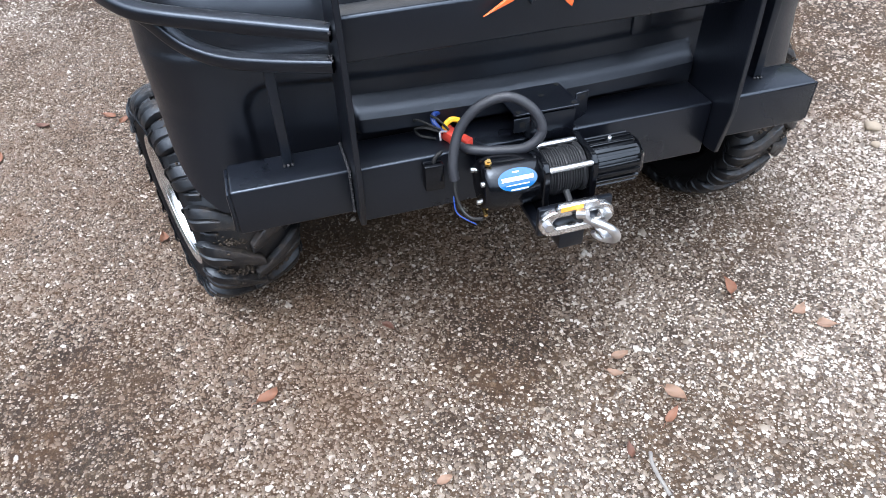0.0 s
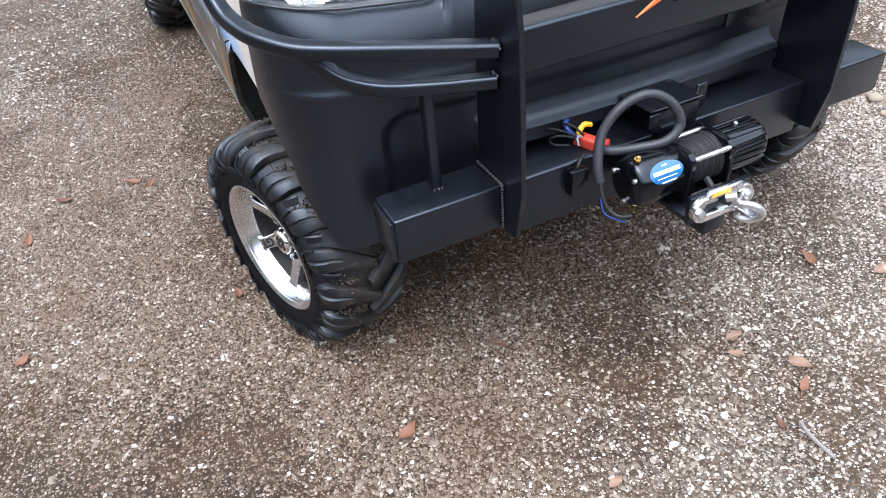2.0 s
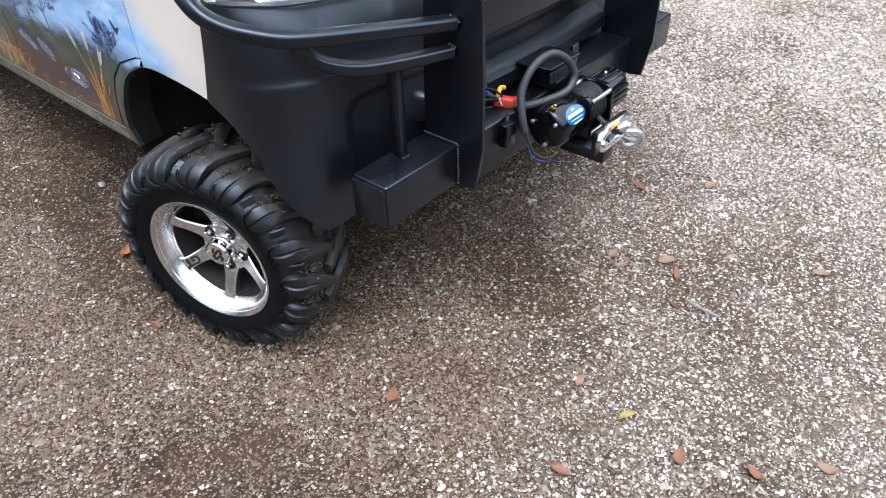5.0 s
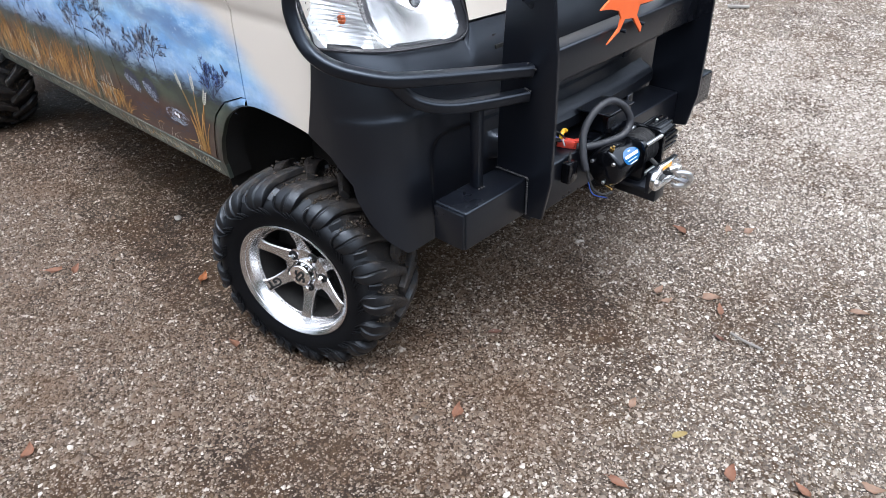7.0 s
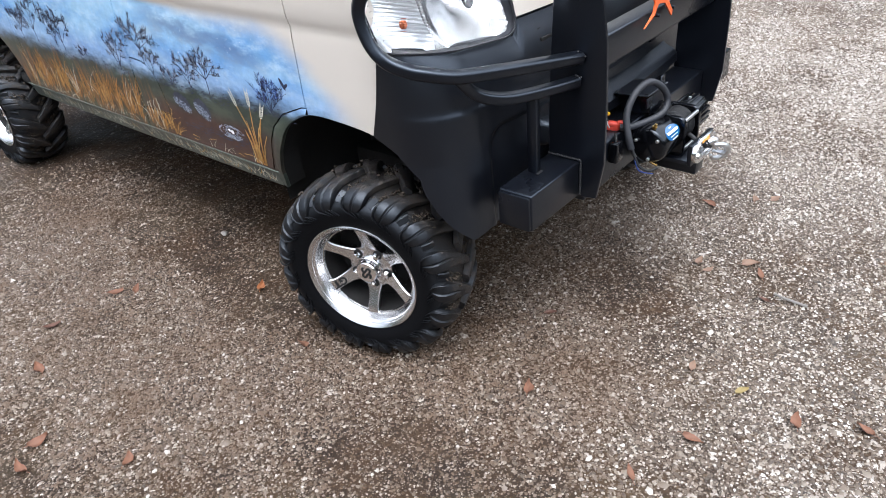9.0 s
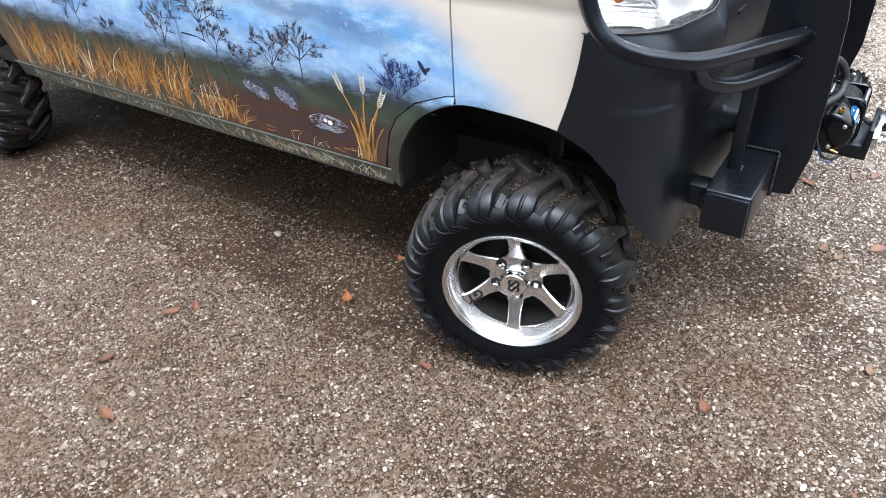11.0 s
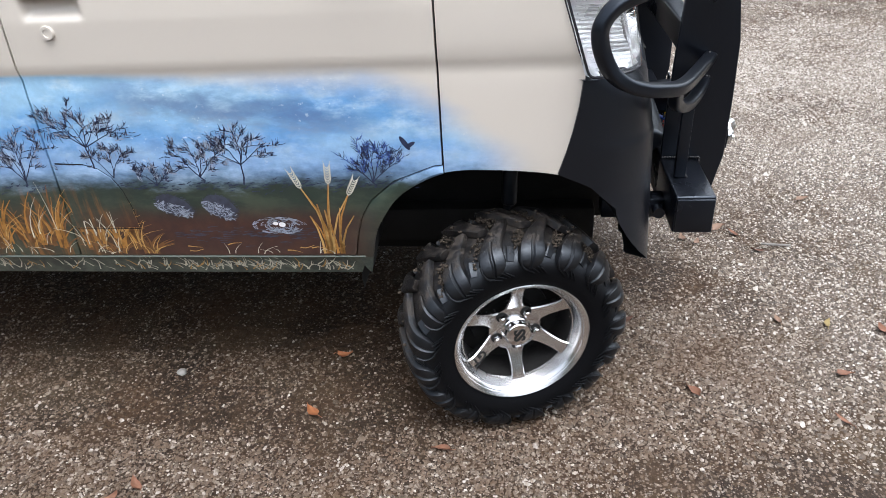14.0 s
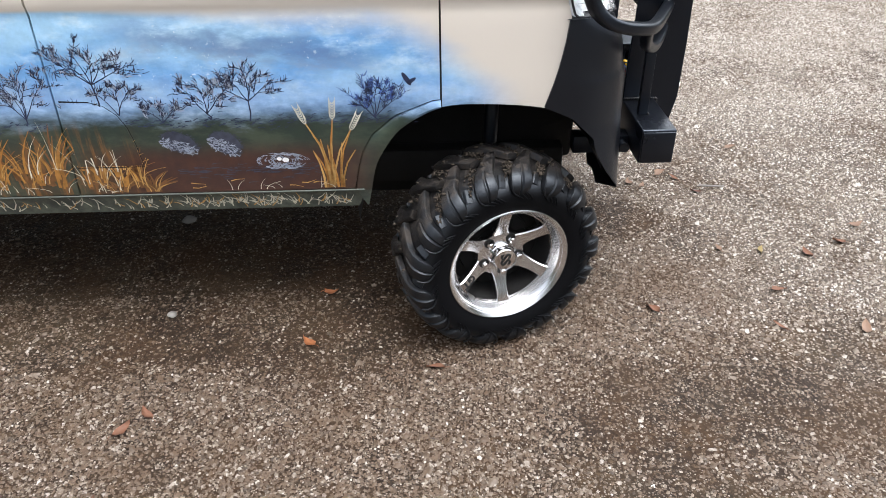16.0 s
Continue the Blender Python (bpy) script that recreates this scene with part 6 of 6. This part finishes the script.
def tread_mud(seed):
    """Dried clods packed between the lugs."""
    r_ = random.Random(seed)
    geos = []
    for k in range(LUGS):
        for side in (1, -1):
            base = 2 * math.pi * (k + (0.5 if side < 0 else 0)) / LUGS
            if r_.random() < 0.12:
                continue
            for _ in range(r_.randint(50, 80)):
                f = r_.random() ** 0.8
                h = 0.092 - 0.078 * f
                q = 0.2450 + 0.0110 * min(1.0, (0.092 - h) / 0.03) + r_.uniform(-0.006, 0.001)
                a = base + math.pi / LUGS - 0.03 - 0.135 * f + r_.gauss(0, 0.036)
                g = stone_geo(r_.uniform(0.0016, 0.0048), r_.uniform(0, 99), 0.55, 1)
                geos.append(moved(g, Matrix.Translation((q * math.cos(a), -side * h, q * math.sin(a))) @ Matrix.Rotation(r_.uniform(0, 6), 4, "Y")))
            for _ in range(2):
                a, h, q = base + r_.gauss(0, 0.05), r_.uniform(0.0, 0.07), 0.2705
                g = stone_geo(r_.uniform(0.003, 0.006), r_.uniform(0, 99), 0.6, 1)
                geos.append(moved(g, Matrix.Translation((q * math.cos(a), -side * h, q * math.sin(a)))))
    return merge(*geos)


def stone_geo(r, seed, flat=0.65, fine=2):
    bm = bmesh.new()
    bmesh.ops.create_icosphere(bm, subdivisions=fine, radius=1)
    for v in bm.verts:
        d = 1 + 0.35 * noise.noise(v.co * 1.3 + Vector((seed, 0, 0)))
        v.co = Vector((v.co.x * r * d * 1.2, v.co.y * r * d, v.co.z * r * d * flat))
    bm.verts.index_update()
    g = [tuple(v.co) for v in bm.verts], [tuple(v.index for v in f.verts) for f in bm.faces]
    bm.free()
    return g


def spoke(a):
    """A flared spoke from the hub to the barrel."""
    st = [(0.034, 0.0215, -0.0375), (0.046, 0.0262, -0.0385), (0.056, 0.0245, -0.0400), (0.068, 0.0200, -0.0435), (0.082, 0.0172, -0.0490), (0.100, 0.0158, -0.0570), (0.114, 0.0157, -0.0635), (0.125, 0.0166, -0.0675), (0.131, 0.0185, -0.0690), (0.1345, 0.0220, -0.0695)]
    rows = []
    for r, w, y in st:
        rows.append([Vector((r, y + 0.024, -w * 0.9)), Vector((r, y + 0.003, -w)), Vector((r, y, -w + 0.003)), Vector((r, y, w - 0.003)), Vector((r, y + 0.003, w)), Vector((r, y + 0.024, w * 0.9))])
    g = grid(rows)
    g = (g[0], g[1] + [tuple(range(6)), tuple(range(len(g[0]) - 6, len(g[0])))])
    return moved(g, Matrix.Rotation(a, 4, "Y"))


def lettering(text, size, m, depth=0.0008):
    cu = bpy.data.curves.new("lettering", "FONT")
    cu.body, cu.size, cu.extrude, cu.align_x, cu.align_y, cu.offset = text, size, depth, "CENTER", "CENTER", 0.03 * size
    ob = bpy.data.objects.new("lettering", cu)
    me = bpy.data.meshes.new_from_object(ob)
    geo = [tuple(m @ v.co) for v in me.vertices], [tuple(p.vertices) for p in me.polygons]
    bpy.data.objects.remove(ob)
    bpy.data.meshes.remove(me)
    return geo


rim_g = lathe([(0.1318, -0.060), (0.1335, -0.0650), (0.1352, -0.0658), (0.1362, -0.0680), (0.1430, -0.0850), (0.1480, -0.0945), (0.1492, -0.0952), (0.1497, -0.0970), (0.1512, -0.0985), (0.1595, -0.1040), (0.1625, -0.1025), (0.1635, -0.097), (0.1620, -0.088), (0.150, -0.080)], 96)
WHEEL = {
    "rim": data_of("wheel", *rim_g, ALLOY),
    "tyre": data_of("tyre", *tyre_geo(), RUBBER, 32),
    "spoke": data_of("spoke", *spoke(0), ALLOY),
    "hub": data_of("hub", *lathe([(0.066, -0.006), (0.066, -0.034), (0.0635, -0.0395), (0.058, -0.0415), (0.030, -0.0430), (0.0, -0.0430)], 48), ALLOY),
    "cap": data_of("centre_cap", *lathe([(0.036, -0.040), (0.0355, -0.050), (0.0330, -0.0525), (0.0325, -0.064), (0.0305, -0.0690), (0.0285, -0.0710), (0.0, -0.0715)], 36), CHROME),
    "nut": data_of("lug_nut", *merge(lathe([(0.0092, -0.030), (0.0092, -0.051), (0.0080, -0.055), (0.005, -0.057), (0.0, -0.057)], 6)), CHROME, 25),
    "disc": data_of("brake_drum", *lathe([(0.1395, 0.020), (0.10, 0.018), (0.098, 0.004), (0.0, 0.004)], 40), DARK),
    "ss": data_of("cap_mark", *lettering("SS", 0.037, Matrix.Translation((0, -0.0720, 0)) @ Matrix.Rotation(radians(90), 4, "X") @ Matrix.Rotation(radians(-90), 4, "Z")), GAP, 0),
    "gt": data_of("spoke_mark", *lettering("GT", 0.031, Matrix.Rotation(radians(150), 4, "Y") @ Matrix.Translation((0.110, -0.0625, 0)) @ Matrix.Rotation(radians(-26), 4, "Z") @ Matrix.Rotation(radians(90), 4, "X")), GAP, 0),
    "barrel": data_of("inner_barrel", *lathe([(0.1500, -0.078), (0.1420, -0.062), (0.1316, -0.0595), (0.1310, -0.020), (0.1310, 0.07)], 72), BARREL),
    "mud": data_of("mud", *tread_mud(7), MUD, 60),
    "pocket": data_of("nut_pocket", *lathe([(0.0, -0.0438), (0.0128, -0.0438), (0.0140, -0.0420), (0.0140, -0.030)], 18), GAP),
    "valve": data_of("valve", *cyl((0.138, -0.04, 0.02), (0.130, -0.058, 0.018), 0.0025, 8), CHROME),
}


def wheel(m, right, turn):
    """A wheel under the van at a pose."""
    w = new("wheel", WHEEL["rim"])
    w.parent = van
    w.matrix_basis = m @ Matrix.Rotation(0 if right else math.pi, 4, "Z")
    tagged(w, "machined alloy wheel with muddy all-terrain tyre")
    spin = Matrix.Rotation(turn, 4, "Y")

    def add(name, key, mm=Matrix(), label=""):
        o = new(name, WHEEL[key])
        o.parent = w
        o.matrix_basis = mm
        return tagged(o, label)
    add("tyre", "tyre", spin, "black knobbly tyre with dried mud")
    for k in range(6):
        add("spoke", "spoke", spin @ Matrix.Rotation(radians(-90 + 60 * k), 4, "Y"))
    add("hub", "hub", spin)
    add("inner_barrel", "barrel", spin, "dark unpolished inside of the wheel")
    add("centre_cap", "cap", spin, "chrome centre cap")
    add("cap_mark", "ss", spin, "dark letters on the cap")
    add("spoke_mark", "gt", spin, "dark letters on a spoke")
    for k in range(5):
        add("nut_pocket", "pocket", spin @ Matrix.Rotation(radians(-59 + 72 * k), 4, "Y") @ Matrix.Translation((0.050, 0, 0)), "dark pocket round a nut")
        add("lug_nut", "nut", spin @ Matrix.Rotation(radians(-59 + 72 * k), 4, "Y") @ Matrix.Translation((0.050, 0, 0)), "chrome lug nut")
    tagged(add("mud", "mud", spin, "dried grey-brown mud packed between the lugs"), kind="stuff")
    add("brake_drum", "disc", Matrix(), "black brake drum")
    add("valve", "valve", spin, "chrome valve cap")
    return w


AXLE = 0.256
wheel(pose(-0.022, -0.620, AXLE, 0, 0, 17), True, 0.0)
wheel(pose(-0.022, 2 * YC + 0.620, AXLE, 0, 0, 17), False, 0.6)
wheel(pose(-2.448, -0.612, AXLE), True, 0.4)
wheel(pose(-2.448, 2 * YC + 0.612, AXLE), False, 1.0)

# ---------------------------------------------------------------- loose things on the ground
rng = random.Random(5)


def leaf_geo(length, width, curl, seed):
    """A dry leaf: pointed, folded along its rib, with an uneven, partly rolled edge."""
    rows = []
    r_ = random.Random(seed)
    bend, roll, twist = r_.uniform(-0.16, 0.16), r_.uniform(0.15, 0.75), r_.uniform(-0.5, 0.5)
    for i in range(13):
        t = i / 12
        w = width * math.sin(math.pi * t ** 0.8) ** 0.9 / 2 + 0.0005
        z = curl * (t - 0.45) ** 2 * 4
        row = []
        for q in (-1, -0.66, -0.33, 0, 0.33, 0.66, 1):
            e = w * (1 + 0.22 * noise.noise((7 * t + seed, 3 * q, 1.7)) * abs(q))
            lift = width * (0.14 * abs(q) + roll * 0.28 * max(0.0, q) ** 2 + twist * q * (t - 0.5)) + 0.05 * width * noise.noise((9 * t, 4 * q, seed))
            row.append(Vector(((t - 0.5) * length, q * e + bend * length * 4 * (t - 0.5) ** 2, z + lift + 0.002)))
        rows.append(row)
    vs, fs = grid(rows)
    stalk = sweep([rows[0][3], rows[0][3] + Vector((-0.14 * length, 0.02 * length, 0.004)), rows[0][3] + Vector((-0.26 * length, -0.03 * length, 0.001))], ring(0.0007, 5))
    n = len(vs)
    vs = list(vs) + [v + Vector((0, 0, 0.0008)) for v in vs]
    fs = list(fs) + [tuple(i + n for i in reversed(f)) for f in fs]
    return merge((vs, fs), stalk)


LEAVES = {LEAF: "fallen brown leaf lying on gravel", LEAF_PALE: "bleached tan leaf lying on gravel", LEAF_DARK: "dark russet leaf lying on gravel", LEAF_YELLOW: "faded yellow-green leaf lying on gravel", LEAF_ORANGE: "crumpled orange leaf lying on dirt"}
spots = [(-0.535, -0.7, 0.058, 4), (0.45, -0.59, 0.055, 0), (0.752, -0.277, 0.036, 1), (0.46, 0.555, 0.06, 0), (0.582, 0.664, 0.05, 1), (0.321, -0.287, 0.04, 2), (0.572, 0.188, 0.046, 1), (-0.187, -0.81, 0.05, 1), (0.71, 0.259, 0.055, 1), (0.752, 0.223, 0.05, 0), (0.616, 0.16, 0.038, 1), (0.851, -0.507, 0.05, 0), (-0.939, -1.217, 0.055, 2), (-0.778, -1.331, 0.06, 1), (-0.944, -1.0, 0.055, 0), (-0.9, -0.948, 0.05, 1), (-0.494, -0.478, 0.045, 4), (0.8, 0.1, 0.04, 2), (1.06, 0.46, 0.05, 1), (1.27, -0.163, 0.05, 1), (1.022, -0.325, 0.05, 0), (1.155, -0.267, 0.045, 0), (0.781, -0.682, 0.045, 0), (-0.478, -1.463, 0.055, 0), (-0.43, -1.533, 0.06, 1), (-0.22, -1.351, 0.045, 0), (1.021, -0.694, 0.06, 1), (0.639, 0.692, 0.05, 1), (0.883, -0.296, 0.045, 3)]
kinds = (LEAF, LEAF_PALE, LEAF_DARK, LEAF_YELLOW, LEAF_ORANGE)
for x, y, size, k in spots:
    k = 0 if k == 1 and x < 0.4 else k  # bleached ones lie on the pale side only
    size *= 0.92
    g = leaf_geo(size * 1.05, size * rng.uniform(0.36, 0.52), size * rng.uniform(0.03, 0.16), 100 * x + 7 * y)
    o = part("leaf", g, kinds[k])
    o.matrix_basis = pose(x, y, ground_height(x, y) + 0.003, rng.uniform(-10, 10), rng.uniform(-8, 8), rng.uniform(0, 180))
    tagged(o, LEAVES[kinds[k]], "leaf", "fallen leaves")


for i, (x, y, r, m, label) in enumerate(((-0.955, -0.55, 0.012, STONE, "pale grey stone on dirt"), (-0.03, 1.40, 0.023, STONE_TAN, "tan rounded stone on gravel"), (0.054, 1.34, 0.014, STONE_TAN, "small tan stone on gravel"), (-0.22, 0.98, 0.015, STONE_TAN, "small tan stone on gravel"), (-1.05, -0.02, 0.02, STONE, "pale grey stone on dirt"))):
    o = part("stone", stone_geo(r, i * 3.1), m, None, "", 60)
    o.matrix_basis = pose(x, y, ground_height(x, y) + r * 0.4, 0, 0, 50 * i)
    tagged(o, label, "stone", "loose stones")


def twig(points, r, label):
    o = part("twig", sweep(smooth_path(points, 4), ring(r, 7)), TWIG)
    tagged(o, label, "twig")


twig([(0.822, 0.132, 0.008), (0.845, 0.122, 0.012), (0.87, 0.120, 0.011), (0.915, 0.122, 0.008)], 0.0040, "thin grey twig lying on gravel")
o = part("offcut", box(-0.07, 0.07, -0.012, 0.012, 0.0, 0.016, 0.002), STONE)
o.matrix_basis = pose(-0.60, 3.50, 0.002, 0, 0, 30)
tagged(o, "pale wooden offcut lying on gravel", "offcut")

# ---------------------------------------------------------------- vehicles parked across the yard


def parked_wheel(parent, x, y, r, rim_mat):
    def at(g):
        return moved(g, Matrix.Translation((x, y, r)))
    t = part("wheel", at(lathe([(r * 0.55, -0.07), (r * 0.66, -0.11), (r * 0.9, -0.115), (r * 0.97, -0.10), (r, -0.06), (r, 0.06), (r * 0.97, 0.1), (r * 0.6, 0.1)], 40)), RUBBER, parent, "black tyre")
    part("rim", at(lathe([(r * 0.62, -0.10), (r * 0.60, -0.112), (r * 0.56, -0.105), (r * 0.5, -0.06), (0.0, -0.055)], 32)), GAP, t, "dark rim")
    sp = [moved(box(0.03, r * 0.58, -0.095, -0.06, -0.028, 0.028, 0.006), Matrix.Rotation(k * math.pi / 3, 4, "Y")) for k in range(6)]
    part("spoke", at(merge(*sp, lathe([(r * 0.64, -0.085), (r * 0.63, -0.115), (r * 0.55, -0.112), (r * 0.53, -0.085)], 32))), rim_mat, t, "bronze spokes")
    return t


ute = thing("pickup", "dark parked pickup with bronze wheels on the gravel yard", "pickup", m=pose(3.10, 6.50, 0, 0, 0, 38))
hull = [(-0.75, 0.46), (-0.44, 0.44), (-0.36, 0.62), (0.0, 0.78), (0.36, 0.62), (0.44, 0.44), (2.2, 0.42), (2.3, 0.62), (2.65, 0.80), (3.0, 0.62), (3.1, 0.45), (3.6, 0.48), (3.65, 0.95), (2.9, 1.1), (2.2, 1.75), (0.4, 1.78), (0.0, 1.15), (-0.8, 1.1)]
part("body", prism(hull, "y", -0.52, 0.60, 0.02), CAST, ute, "dark body")
for wx in (0.0, 2.65):
    parked_wheel(ute, wx, -0.58, 0.31, BRONZE)
    parked_wheel(ute, wx, 0.66, 0.31, BRONZE)
car = thing("car", "dark car parked tail-on with twin exhaust pipes", "car", m=pose(2.62, 3.90, 0, 0, 0, -30))
rear = [(0, 0.52), (0.05, 0.42), (0.30, 0.39), (0.40, 0.26), (0.52, 0.22), (1.7, 0.22), (1.75, 0.3), (1.75, 0.95), (1.5, 1.4), (0.25, 1.4), (0, 0.95)]
part("body", prism(rear, "y", 0, 3.6, 0.03), CAST, car, "dark bodywork")
part("exhaust", merge(*[moved(lathe([(0.030, 0.25), (0.036, 0.25), (0.036, -0.06), (0.030, -0.06), (0.030, 0.2)], 18), Matrix.Translation((d, -0.02, 0.315))) for d in (0.13, 0.22)]), STEEL, car, "twin black exhaust tips")
for dx in (0.30, 1.45):
    for dy in (0.75, 3.0):
        part("wheel", moved(lathe([(0.0, -0.1), (0.26, -0.1), (0.30, -0.08), (0.30, 0.08), (0.26, 0.1), (0.0, 0.1)], 32), Matrix.Translation((dx, dy, 0.30)) @ Matrix.Rotation(radians(90), 4, "Z")), RUBBER, car, "black tyre")
